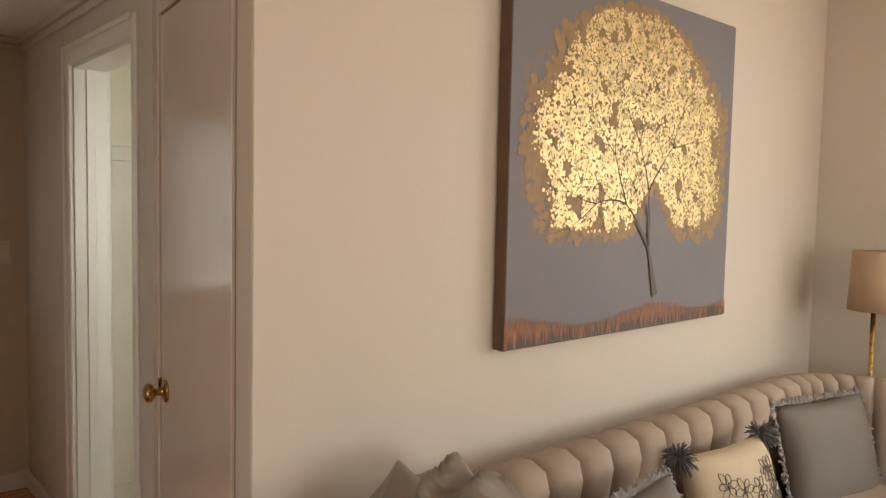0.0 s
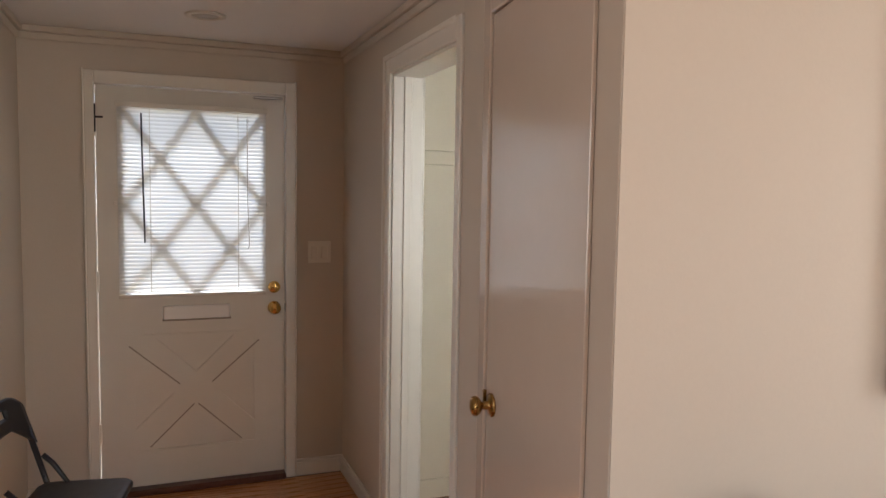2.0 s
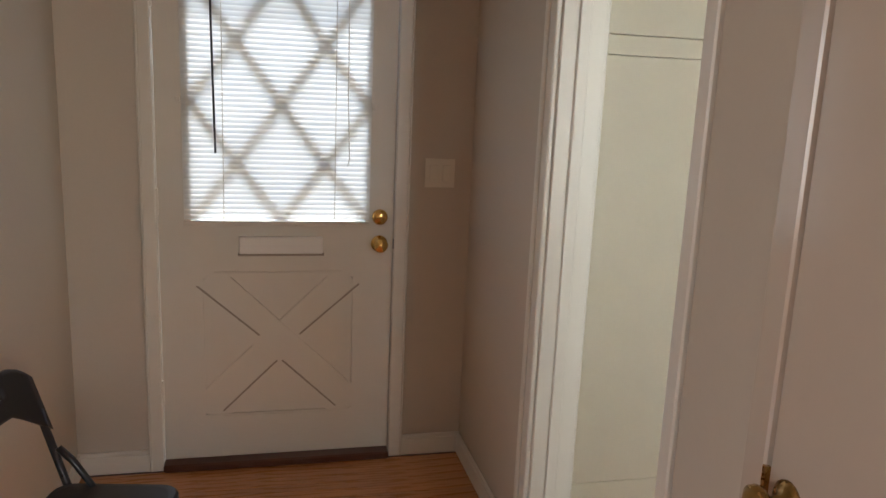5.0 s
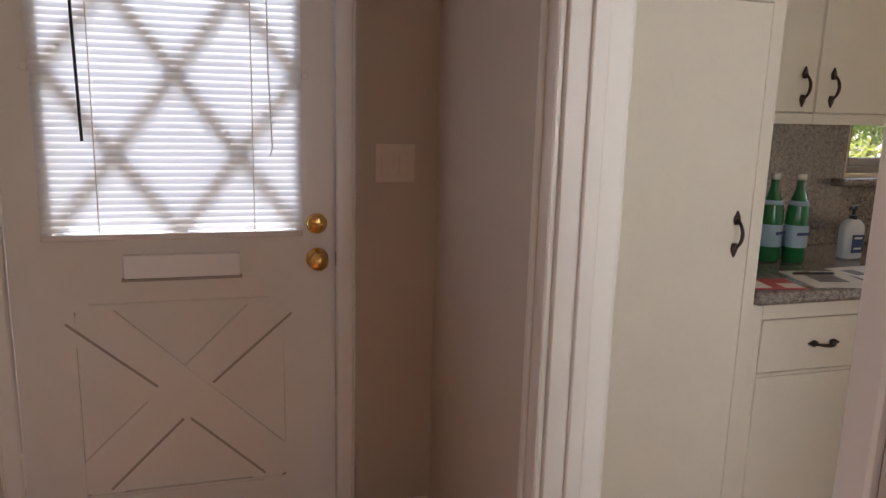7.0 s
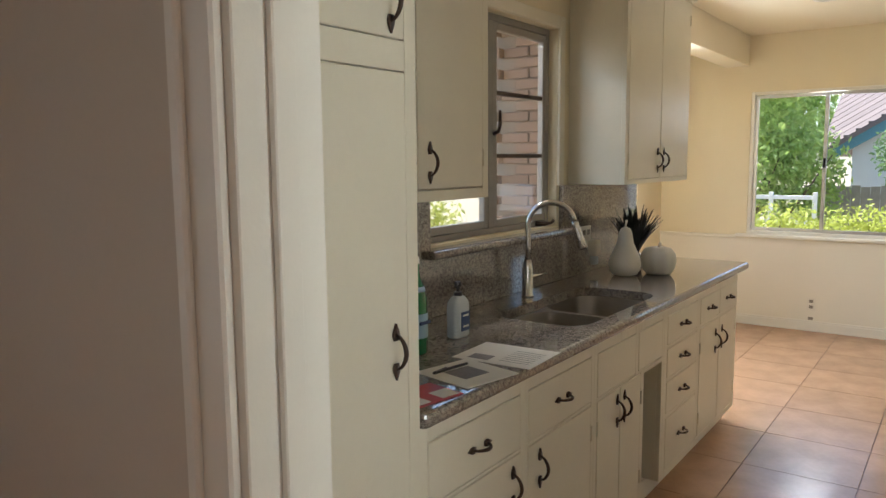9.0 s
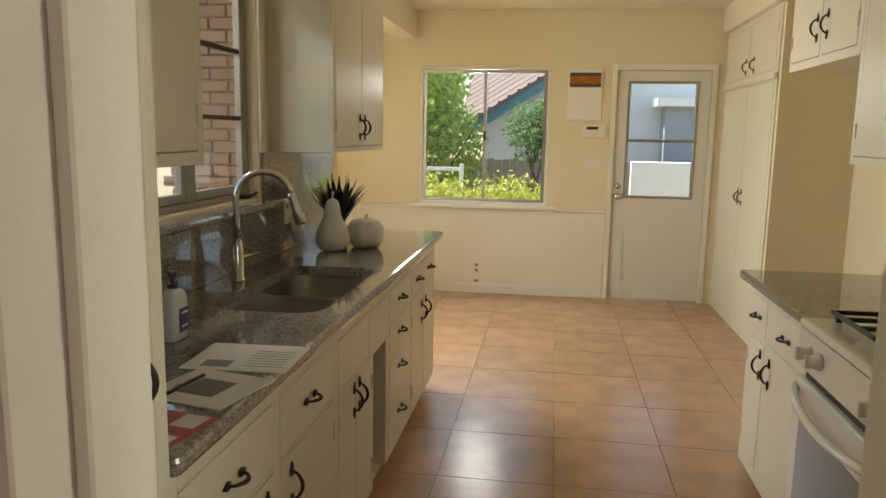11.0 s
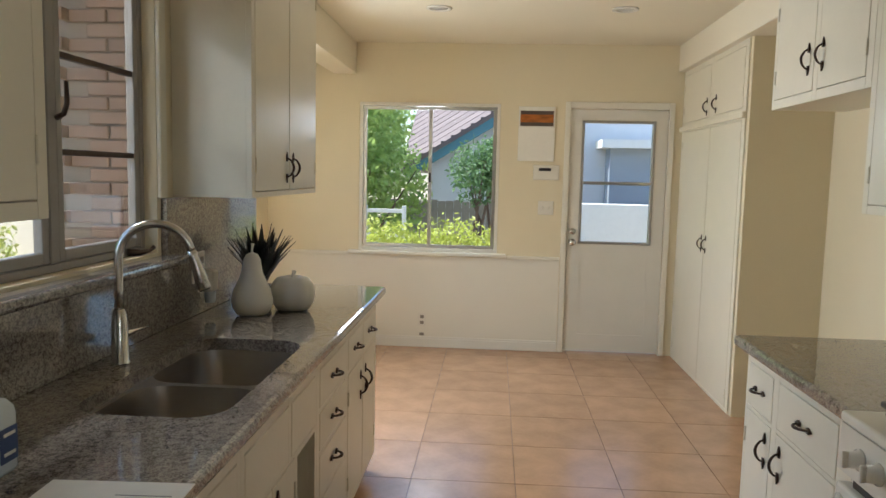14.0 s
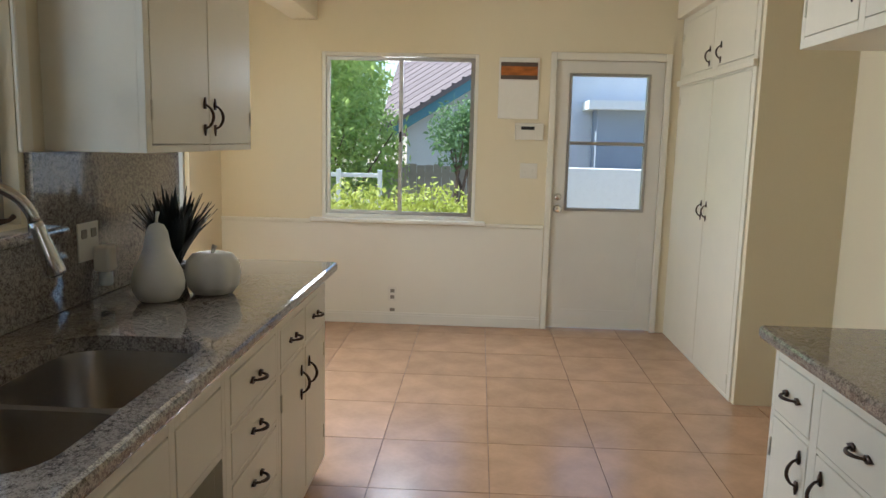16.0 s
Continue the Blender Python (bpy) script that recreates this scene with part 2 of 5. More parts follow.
LEAF1 = translucent("yellow_green_leaf", (0.44, 0.48, 0.10), 0.5)
LEAF2 = translucent("fresh_green_leaf", (0.36, 0.48, 0.14), 0.5)
LEAF3 = translucent("deep_green_leaf", (0.16, 0.26, 0.11), 0.5)
BARK = material("brown_bark", (0.13, 0.09, 0.065), 0.9, var=0.3, scale=20, bump=0.5)
GROUND = material("dry_garden_soil", (0.26, 0.22, 0.15), 0.95, var=0.3, scale=1.5, grain=0.15, grain_scale=20, bump=0.5)
LENS = material("frosted_downlight_lens", (0.55, 0.53, 0.48), 0.4)

# ---- mesh helpers ----


def box(bm, x0, x1, y0, y1, z0, z1, bev=0.0, seg=1):
    r = bmesh.ops.create_cube(bm, size=1, matrix=Matrix.LocRotScale(((x0 + x1) / 2, (y0 + y1) / 2, (z0 + z1) / 2), None, (abs(x1 - x0), abs(y1 - y0), abs(z1 - z0))))
    if bev:
        es = {e for v in r["verts"] for e in v.link_edges}
        bmesh.ops.bevel(bm, geom=list(es), offset=bev, segments=seg, affect="EDGES", profile=0.5)
    return bm


def mesh_of(bm, name, mat, smooth=False):
    me = bpy.data.meshes.new(name)
    bmesh.ops.recalc_face_normals(bm, faces=bm.faces)
    bm.to_mesh(me)
    bm.free()
    me.materials.append(mat)
    if smooth:
        me.polygons.foreach_set("use_smooth", [True] * len(me.polygons))
    return me


def part(name, bm, mat, parent=None, label="", smooth=False):
    ob = new(name, mesh_of(bm, name, mat, smooth))
    if parent is not None:
        ob.parent = parent
    if label:
        tagged(ob, label)
    return ob


def boxpart(name, dims, mat, parent=None, bev=0.0, seg=1, label=""):
    return part(name, box(bmesh.new(), *dims, bev, seg), mat, parent, label)


def thing(name, at, label, category, group="", kind=""):
    ob = new(name)
    ob.empty_display_size = 0.05
    ob.location = at
    bpy.context.view_layer.update()
    return tagged(ob, label, category, group, kind)


def hold(parent, ob):
    """Keeps world coordinates for a part built in the world frame."""
    ob.parent = parent
    ob.matrix_parent_inverse = Matrix.Translation(-parent.location)
    return ob


def wpart(name, bm, mat, parent, label="", smooth=False):
    ob = part(name, bm, mat, None, label, smooth)
    p = parent
    off = Vector((0, 0, 0))
    while p is not None:
        off += p.location
        p = p.parent
    ob.data.transform(Matrix.Translation(-off))
    ob.parent = parent
    return ob


def wbox(name, dims, mat, parent, bev=0.0, seg=1, label=""):
    return wpart(name, box(bmesh.new(), *dims, bev, seg), mat, parent, label)


def lathe(bm, profile, n=24, m=Matrix()):
    rings = []
    for r, z in profile:
        rings.append([bm.verts.new(m @ Vector((r * math.cos(2 * math.pi * i / n), r * math.sin(2 * math.pi * i / n), z))) for i in range(n)])
    for a, b in zip(rings, rings[1:]):
        for i in range(n):
            bm.faces.new((a[i], a[(i + 1) % n], b[(i + 1) % n], b[i]))
    for ring in (rings[0], rings[-1]):
        bm.faces.new(ring)
    return bm


def tube(bm, pts, radius, n=8):
    pts = [Vector(p) for p in pts]
    radii = radius if isinstance(radius, (list, tuple)) else [radius] * len(pts)
    rings, up = [], None
    for i, p in enumerate(pts):
        d = (pts[min(i + 1, len(pts) - 1)] - pts[max(i - 1, 0)]).normalized()
        if up is None:
            up = d.orthogonal().normalized()
        up = (up - d * up.dot(d)).normalized()
        side = d.cross(up)
        rings.append([bm.verts.new(p + radii[i] * (math.cos(2 * math.pi * k / n) * up + math.sin(2 * math.pi * k / n) * side)) for k in range(n)])
    for a, b in zip(rings, rings[1:]):
        for k in range(n):
            bm.faces.new((a[k], a[(k + 1) % n], b[(k + 1) % n], b[k]))
    bm.faces.new(rings[0])
    bm.faces.new(rings[-1])
    return bm


def extrude_poly(bm, pts, depth, axis):
    """A flat outline (3D points) pushed out along axis by depth."""
    vs = [bm.verts.new(p) for p in pts]
    f = bm.faces.new(vs)
    r = bmesh.ops.extrude_face_region(bm, geom=[f])
    bmesh.ops.translate(bm, verts=[v for v in r["geom"] if isinstance(v, bmesh.types.BMVert)], vec=Vector(axis) * depth)
    return bm


def cells(u0, u1, v0, v1, holes):
    us = sorted({u0, u1, *[min(max(h[k], u0), u1) for h in holes for k in (0, 1)]})
    vs = sorted({v0, v1, *[min(max(h[k], v0), v1) for h in holes for k in (2, 3)]})
    for a, b in zip(us, us[1:]):
        run = None
        for c, d in zip(vs, vs[1:]):
            mu, mv = (a + b) / 2, (c + d) / 2
            if any(h[0] < mu < h[1] and h[2] < mv < h[3] for h in holes):
                if run:
                    yield (a, b, *run)
                run = None
            else:
                run = (run[0], d) if run else (c, d)
        if run:
            yield (a, b, *run)


def wall_x(name, x0, x1, y0, y1, z1, mat, label, holes=(), z0=0.0):
    bm = bmesh.new()
    for a, b, c, d in cells(y0, y1, z0, z1, holes):
        box(bm, x0, x1, a, b, c, d)
    return tagged(part(name, bm, mat), label, "wall", kind="structure")


def wall_y(name, y0, y1, x0, x1, z1, mat, label, holes=(), z0=0.0):
    bm = bmesh.new()
    for a, b, c, d in cells(x0, x1, z0, z1, holes):
        box(bm, a, b, y0, y1, c, d)
    return tagged(part(name, bm, mat), label, "wall", kind="structure")


def structure(name, dims, mat, label, category, bev=0.0):
    return tagged(boxpart(name, dims, mat, None, bev), label, category, kind="structure")


# ---- shell ----
DW0, DW1, DWZ = 3.46, 4.235, 2.075  # kitchen doorway
HZ, KZ, LZ = 2.31, 2.575, 2.6  # ceilings
wall_y("wall_entry", 5.12, 5.27, -0.08, 1.76, KZ, WALL, "taupe-beige painted wall round the front door", [(0.395, 1.315, -1, 2.065)])
wall_x("wall_hall_west", -0.08, 0.075, 3.1, 5.12, KZ, WALL, "taupe-beige painted hall wall beside the folding chair")
wall_x("wall_doorway", 1.63, 1.76, 3.42, 5.12, KZ, WALL, "taupe-beige wall with the cased kitchen doorway", [(DW0, DW1, -1, DWZ)])
bm = bmesh.new()
extrude_poly(bm, [(1.622, 3.42, 0), (1.494, 2.34, 0), (1.9, 2.34, 0), (1.9, 2.39, 0), (1.76, 2.39, 0), (1.76, 3.42, 0)], KZ, (0, 0, 1))
closet_wall = tagged(part("wall_closet", bm, WALL), "taupe-beige painted wall holding the closet door", "wall", kind="structure")
wall_y("wall_painting", 2.34, 2.39, 1.9, 4.54, LZ, WALL, "warm beige living room wall behind the sofa")
wall_x("wall_living_east", 4.42, 4.54, -2.9, 2.34, LZ, WALL, "plain beige living room end wall with a window", [(0.0, 1.5, 0.75, 2.25)])
wall_y("wall_living_south", -3.0, -2.9, -3.1, 6.3, LZ, WALL, "plain beige living room window wall", [(1.7, 4.3, 0.75, 2.25)])
wall_x("wall_living_west", -3.1, -3.0, -2.9, 3.2, LZ, WALL, "plain beige living room side wall", [(-0.3, 1.5, 0.75, 2.25)])
wall_y("wall_living_north", 3.1, 3.2, -3.0, -0.08, LZ, WALL, "plain beige living room wall")
structure("ceiling_hall", (-0.08, 1.70, 2.34, 5.2, HZ, HZ + 0.08), CEIL, "white painted hall ceiling", "ceiling")
structure("ceiling_living", (-3.1, 6.3, -3.0, 3.2, LZ, LZ + 0.1), CEIL, "white painted living room ceiling", "ceiling")
structure("header_hall", (-0.08, 1.50, 2.26, 2.34, HZ, LZ), WALL, "beige header above the hall entrance", "wall")
# kitchen
wall_y("wall_sink", 5.22, 5.314, 1.76, 5.388, KZ, KWALL, "cream kitchen wall with the window above the sink", [(3.33, 4.375, 1.185, 2.13)])
wall_x("wall_nook_side", 5.24, 5.32, 5.314, 6.08, KZ, KWALL, "cream side wall of the breakfast nook")
wall_y("wall_nook", 5.98, 6.1, 5.24, 8.2, KZ, KWALL, "cream nook wall with a side window", [(5.75, 7.45, 0.83, 2.05)])
wall_x("wall_back", 8.08, 8.2, 1.9, 6.1, KZ, KWALL, "cream kitchen wall with window and back door", [(4.0, 5.19, 0.83, 2.085), (2.615, 3.425, -1, 2.055)])
# the hole is an unseen, invented opening that holds the south fill lamp
wall_y("wall_range", 2.39, 2.45, 1.76, 4.64, KZ, KWALL, "pale cream kitchen wall behind the range", [(1.80, 2.26, 1.0, 2.1)])
wall_x("wall_fridge_niche", 4.54, 4.64, 2.0, 2.39, KZ, KWALL, "cream side of the fridge niche")
wall_y("wall_niche", 1.9, 2.0, 4.54, 8.2, KZ, KWALL, "pale cream wall of the fridge niche")
structure("wall_stub", (2.3, 2.9, 2.45, 3.275, 0, KZ), KWALL, "cream painted partition end beside the range", "wall")
wall_x("wall_kitchen_west", 1.705, 1.76, 2.45, 3.40, KZ, KWALL, "plain cream kitchen wall beside the doorway")
structure("ceiling_kitchen", (1.63, 8.2, 1.9, 6.1, KZ, KZ + 0.1), KCEIL, "cream painted kitchen ceiling", "ceiling")
structure("beam", (5.32, 8.08, 5.22, 5.42, 2.315, KZ), KCEIL, "cream boxed beam over the nook opening", "beam", 0.004)
structure("soffit_sink", (1.76, 5.50, 4.90, 5.22, 2.42, KZ), KCEIL, "cream boxed soffit above the wall cabinets", "soffit", 0.004)
structure("soffit_pantry", (1.76, 2.43, 4.585, 4.90, 2.50, KZ), KCEIL, "cream soffit above the pantry", "soffit", 0.004)
structure("soffit_range", (2.9, 5.36, 2.45, 2.80, 2.36, KZ), KCEIL, "cream boxed soffit above the range cabinets", "soffit", 0.004)
structure("soffit_tall", (5.36, 8.08, 2.0, 2.56, 2.36, KZ), KCEIL, "cream boxed soffit above the tall cabinets", "soffit", 0.004)
structure("wainscot", (8.072, 8.08, 3.47, 5.98, 0.09, 0.79), WAINSCOT, "pale painted wainscot below the chair rail", "wainscot")
structure("chair_rail", (8.055, 8.08, 3.47, 3.92, 0.785, 0.815), WAINSCOT, "thin painted chair rail", "trim", 0.006)
structure("chair_rail", (8.055, 8.08, 5.275, 5.98, 0.785, 0.815), WAINSCOT, "thin painted chair rail", "trim", 0.006)


def baseboard(dims):
    x0, x1, y0, y1 = dims
    bm = bmesh.new()
    box(bm, x0, x1, y0, y1, 0.0, 0.075, 0.003)
    if x1 - x0 > y1 - y0:
        box(bm, x0, x1, y0 + 0.004, y1, 0.075, 0.092, 0.003)
    else:
        box(bm, x0 + 0.003, x1 - 0.003, y0, y1, 0.075, 0.092, 0.003)
    return tagged(part("baseboard", bm, TRIM), "white painted wooden baseboard along the wall", "baseboard", kind="structure")


for d in ((0.075, 0.345, 5.104, 5.12), (1.365, 1.63, 5.104, 5.12), (1.614, 1.63, 4.30, 5.104), (0.075, 0.091, 3.1, 5.104), (8.062, 8.08, 3.47, 5.98), (1.9, 4.42, 2.324, 2.34), (5.33, 8.062, 5.964, 5.98)):
    baseboard(d)


def crown(dims, axis):
    x0, x1, y0, y1 = dims
    bm = bmesh.new()
    box(bm, x0, x1, y0, y1, HZ - 0.03, HZ, 0.004)
    if axis == "x":
        box(bm, x0, x1, (y0 + y1) / 2, y1, HZ - 0.065, HZ - 0.03, 0.006)
    else:
        box(bm, (x0 + x1) / 2 if x0 > 1 else x0, x1 if x0 > 1 else (x0 + x1) / 2, y0, y1, HZ - 0.065, HZ - 0.03, 0.006)
    return tagged(part("crown_moulding", bm, WALL), "narrow painted crown moulding under the ceiling", "moulding", kind="structure")


crown((0.075, 1.63, 5.09, 5.12), "x")
crown((1.60, 1.63, 3.43, 5.09), "y")
crown((0.075, 0.105, 3.1, 5.09), "y")

# ---- kitchen doorway trim ----
def frame_trim(name, label, boxes, mat=TRIM, bev=0.004):
    bm = bmesh.new()
    for d in boxes:
        box(bm, *d, bev)
    return tagged(part(name, bm, mat), label, "door frame", kind="structure")


frame_trim("trim_doorway_casing", "cream painted casing round the kitchen doorway", [
    (1.612, 1.63, DW1 - 0.008, DW1 + 0.06, 0, DWZ + 0.07), (1.602, 1.614, DW1 + 0.04, DW1 + 0.062, 0, DWZ + 0.072),
    (1.612, 1.63, 3.425, DW0 + 0.008, 0, DWZ + 0.07),
    (1.612, 1.63, DW0 + 0.008, DW1 - 0.008, DWZ - 0.008, DWZ + 0.07), (1.602, 1.614, DW0, DW1 + 0.04, DWZ + 0.05, DWZ + 0.072),
    (1.76, 1.778, DW1 - 0.008, DW1 + 0.06, 0, DWZ + 0.07), (1.76, 1.778, DW0 - 0.06, DW0 + 0.008, 0, DWZ + 0.07),
    (1.76, 1.778, DW0 + 0.008, DW1 - 0.008, DWZ - 0.008, DWZ + 0.07)], TRIM)
frame_trim("trim_doorway_jamb", "cream painted jamb lining of the doorway", [
    (1.628, 1.762, DW1 - 0.022, DW1 - 0.002, 0, DWZ - 0.02), (1.628, 1.762, DW0 + 0.002, DW0 + 0.022, 0, DWZ - 0.02), (1.628, 1.762, DW0 + 0.002, DW1 - 0.002, DWZ - 0.02, DWZ - 0.002),
    (1.675, 1.71, DW1 - 0.034, DW1 - 0.022, 0, DWZ - 0.02)], TRIM, 0.002)

# ---- hardware ----


def handle_mesh(length, out, axis, normal):
    """Bail pull with spade ends, along axis, standing out along normal, centred on the origin."""
    a, n = Vector(axis), Vector(normal)
    b = a.cross(n)
    bm = bmesh.new()
    pts, rad = [], []
    for i in range(13):
        f = i / 12
        pts.append(a * (f - 0.5) * length * 0.62 + n * (0.004 + out * math.sin(math.pi * f) ** 0.6))
        rad.append(0.0034 + 0.0022 * math.sin(math.pi * f))
    tube(bm, pts, rad, 8)
    for s in (-1, 1):
        pr = [(0.20, 0.007), (0.30, 0.0105), (0.36, 0.009), (0.44, 0.004), (0.5, 0.0008)]
        outline = [a * s * length * u + b * w for u, w in pr] + [a * s * length * u - b * w for u, w in reversed(pr)]
        extrude_poly(bm, [p + n * 0.001 for p in outline], 0.005, n)
    return mesh_of(bm, "handle", BRONZE, True)


HM = {}


def handle(parent, at, axis, normal, length=0.13, out=0.028):
    key = (axis, normal, length)
    if key not in HM:
        HM[key] = handle_mesh(length, out, axis, normal)
    ob = new("handle", HM[key])
    off, p = Vector((0, 0, 0)), parent
    while p is not None:
        off += p.location
        p = p.parent
    ob.location = Vector(at) - off
    ob.parent = parent
    return tagged(ob, "dark bronze spade-ended pull")


def cabinet(name, label, x0, x1, yf, depth, z0, z1, s, fronts, toe=0.0, category="cabinet", btop=None, open_cells=()):
    """Face-frame cabinet. s: the way its face looks along y. fronts: (kind, x0, x1, z0, z1, handle)."""
    c = thing(name, ((x0 + x1) / 2, yf - s * depth / 2, z0 if toe == 0 else 0), label, category, group="cream painted kitchen cabinets")
    yb = yf - s * depth
    yi = yf - s * 0.022
    bm = bmesh.new()
    if open_cells:
        for a, b, d, e in cells(x0, x1, z0 + toe, btop or z1, open_cells):
            box(bm, a, b, min(yi, yb), max(yi, yb), d, e)
        box(bm, x0, x1, min(yb, yb + s * 0.02), max(yb, yb + s * 0.02), z0 + toe, z1)
    else:
        box(bm, x0, x1, min(yi, yb), max(yi, yb), z0 + toe, btop or z1)
    if toe:
        box(bm, x0, x1, min(yf - s * 0.06, yb), max(yf - s * 0.06, yb), 0, toe)
    wpart("body", bm, CAB, c)
    bm = bmesh.new()
    for a, b, d, e in cells(x0, x1, z0 + toe, z1, [f[1:5] for f in fronts] + list(open_cells)):
        box(bm, a, b, min(yi, yf), max(yi, yf), d, e, 0.0012)
    wpart("face_frame", bm, CAB, c)
    for kind, a, b, d, e, h in fronts:
        g = 0.0025
        y0, y1 = sorted((yi + s * 0.002, yf + s * 0.0015))
        f = wbox(kind, (a + g, b - g, y0, y1, d + g, e - g), CAB, c, 0.003, 2)
        if h == "knobless":
            continue
        if h == "c":
            handle(f, ((a + b) / 2, yf + s * 0.002, (d + e) / 2), (1, 0, 0), (0, s, 0), 0.115)
        elif h:
            hx, hz = h
            handle(f, (hx, yf + s * 0.002, hz), (0, 0, 1), (0, s, 0))
        if kind == "door":
            hs = a + 0.0 if h and h[0] > (a + b) / 2 else b
            for hz in (d + 0.10, e - 0.10):
                bm = bmesh.new()
                lathe(bm, [(0.0045, -0.028), (0.0045, 0.028)], 8, Matrix.Translation((hs, yf + s * 0.003, hz)))
                wpart("hinge", bm, CAB, f)
    return c


YL = 4.60
cabinet("pantry_cabinet", "tall cream painted pantry cabinet with two stacked doors", 1.782, 2.43, 4.585, 0.63, 0, 2.50, -1,
        [("door", 1.83, 2.39, 0.10, 1.70, (2.34, 1.083)), ("door", 1.83, 2.39, 1.765, 2.42, (2.34, 1.84))])
cabinet("base_cabinet", "cream painted base cabinet with a drawer over a door", 2.432, 2.957, YL, 0.60, 0, 0.868, -1,
        [("drawer", 2.478, 2.935, 0.655, 0.822, "c"), ("door", 2.478, 2.935, 0.11, 0.645, (2.885, 0.555))], 0.09)
cabinet("base_cabinet", "cream painted base cabinet with a drawer over a door", 2.957, 3.46, YL, 0.60, 0, 0.868, -1,
        [("drawer", 2.979, 3.435, 0.655, 0.822, "c"), ("door", 2.979, 3.435, 0.11, 0.645, (3.05, 0.555))], 0.09)
cabinet("sink_cabinet", "cream painted sink cabinet with false fronts and an open bay", 3.46, 4.19, YL, 0.60, 0, 0.868, -1,
        [("false_front", 3.485, 3.855, 0.655, 0.822, ""), ("false_front", 3.885, 4.165, 0.655, 0.822, ""),
         ("door", 3.485, 3.70, 0.11, 0.645, (3.665, 0.56)), ("door", 3.70, 3.915, 0.11, 0.645, (3.735, 0.56))], 0.09, btop=0.66, open_cells=[(3.95, 4.165, -1, 0.635)])
cabinet("drawer_cabinet", "cream painted base cabinet with four stacked drawers", 4.19, 4.68, YL, 0.60, 0, 0.868, -1,
        [("drawer", 4.23, 4.655, 0.69, 0.825, "c"), ("drawer", 4.23, 4.655, 0.54, 0.675, "c"), ("drawer", 4.23, 4.655, 0.375, 0.525, "c"), ("drawer", 4.23, 4.655, 0.12, 0.36, "c")], 0.09, btop=0.66)
cabinet("base_cabinet", "cream painted base cabinet with two drawers over two doors", 4.68, 5.40, YL, 0.60, 0, 0.868, -1,
        [("drawer", 4.71, 5.02, 0.69, 0.825, "c"), ("drawer", 5.05, 5.365, 0.69, 0.825, "c"), ("door", 4.71, 5.02, 0.12, 0.675, (4.975, 0.56)), ("door", 5.05, 5.365, 0.12, 0.675, (5.095, 0.56))], 0.09)
cabinet("wall_cabinet", "cream painted wall cabinet beside the sink window", 2.432, 3.267, 4.92, 0.298, 1.38, 2.42, -1,
        [("door", 2.47, 2.862, 1.415, 2.38, (2.81, 1.50)), ("door", 2.866, 3.232, 1.415, 2.38, (2.925, 1.50))])
cabinet("wall_cabinet", "cream painted wall cabinet over the counter end", 4.50, 5.455, 4.92, 0.298, 1.383, 2.42, -1,
        [("door", 4.535, 4.985, 1.405, 2.385, (4.94, 1.50)), ("door", 4.989, 5.435, 1.405, 2.385, (5.035, 1.50))])
YR = 3.065
cabinet("base_cabinet", "cream painted base cabinet beside the white range", 3.70, 4.635, YR, 0.61, 0, 0.868, 1,
        [("drawer", 4.375, 4.612, 0.66, 0.82, "c"), ("drawer", 3.90, 4.33, 0.66, 0.82, "c"), ("door", 4.375, 4.612, 0.10, 0.645, (4.415, 0.55)), ("door", 3.90, 4.33, 0.10, 0.645, (4.285, 0.55))], 0.05)
cabinet("wall_cabinet", "cream painted two-door wall cabinet over the range", 2.905, 4.455, 2.785, 0.333, 1.385, 2.36, 1,
        [("door", 3.60, 4.02, 1.415, 2.33, (3.965, 1.56)), ("door", 4.024, 4.42, 1.415, 2.33, (4.075, 1.56)), ("door", 2.94, 3.56, 1.415, 2.33, (3.0, 1.56))])
cabinet("fridge_cabinet", "small cream painted cabinet above the fridge niche", 4.457, 5.35, 2.785, 0.333, 1.81, 2.36, 1,
        [("door", 4.50, 4.885, 1.85, 2.325, (4.84, 1.98)), ("door", 4.925, 5.32, 1.85, 2.325, (4.97, 1.98))])
cabinet("tall_cabinet", "tall cream painted broom cabinet with double doors", 6.545, 8.078, 2.51, 0.508, 0, 2.36, 1,
        [("door", 6.60, 7.27, 0.02, 1.865, (7.22, 1.03)), ("door", 7.274, 8.02, 0.02, 1.865, (7.325, 1.03)),
         ("door", 6.60, 7.22, 1.94, 2.32, (7.16, 2.02)), ("door", 7.32, 8.02, 1.94, 2.32, (7.38, 2.02))])
structure("wall_tall_cabinet_side", (6.497, 6.543, 2.0, 2.50, 0, 2.36), KWALL, "tan-cream painted partition beside the tall cabinet", "wall")
structure("trim_tall_cabinet_ledge", (6.53, 8.075, 2.512, 2.535, 1.875, 1.915), CAB, "thin cream ledge moulding on the tall cabinet", "trim", 0.004)
structure("trim_cabinet_crown_sink", (4.49, 5.475, 4.895, 4.919, 2.39, 2.42), CAB, "cream crown strip on the wall cabinet", "trim", 0.006)

# ---- worktops ----


def rounded(x0, x1, y0, y1, r, n=6):
    pts = []
    for cx, cy, a0 in ((x1 - r, y1 - r, 0), (x0 + r, y1 - r, 90), (x0 + r, y0 + r, 180), (x1 - r, y0 + r, 270)):
        for i in range(n + 1):
            a = radians(a0 + 90 * i / n)
            pts.append((cx + r * math.cos(a), cy + r * math.sin(a)))
    return pts


def loop(bm, pts, z):
    vs = [bm.verts.new((x, y, z)) for x, y in pts]
    return vs, [bm.edges.new((vs[i], vs[(i + 1) % len(vs)])) for i in range(len(vs))]


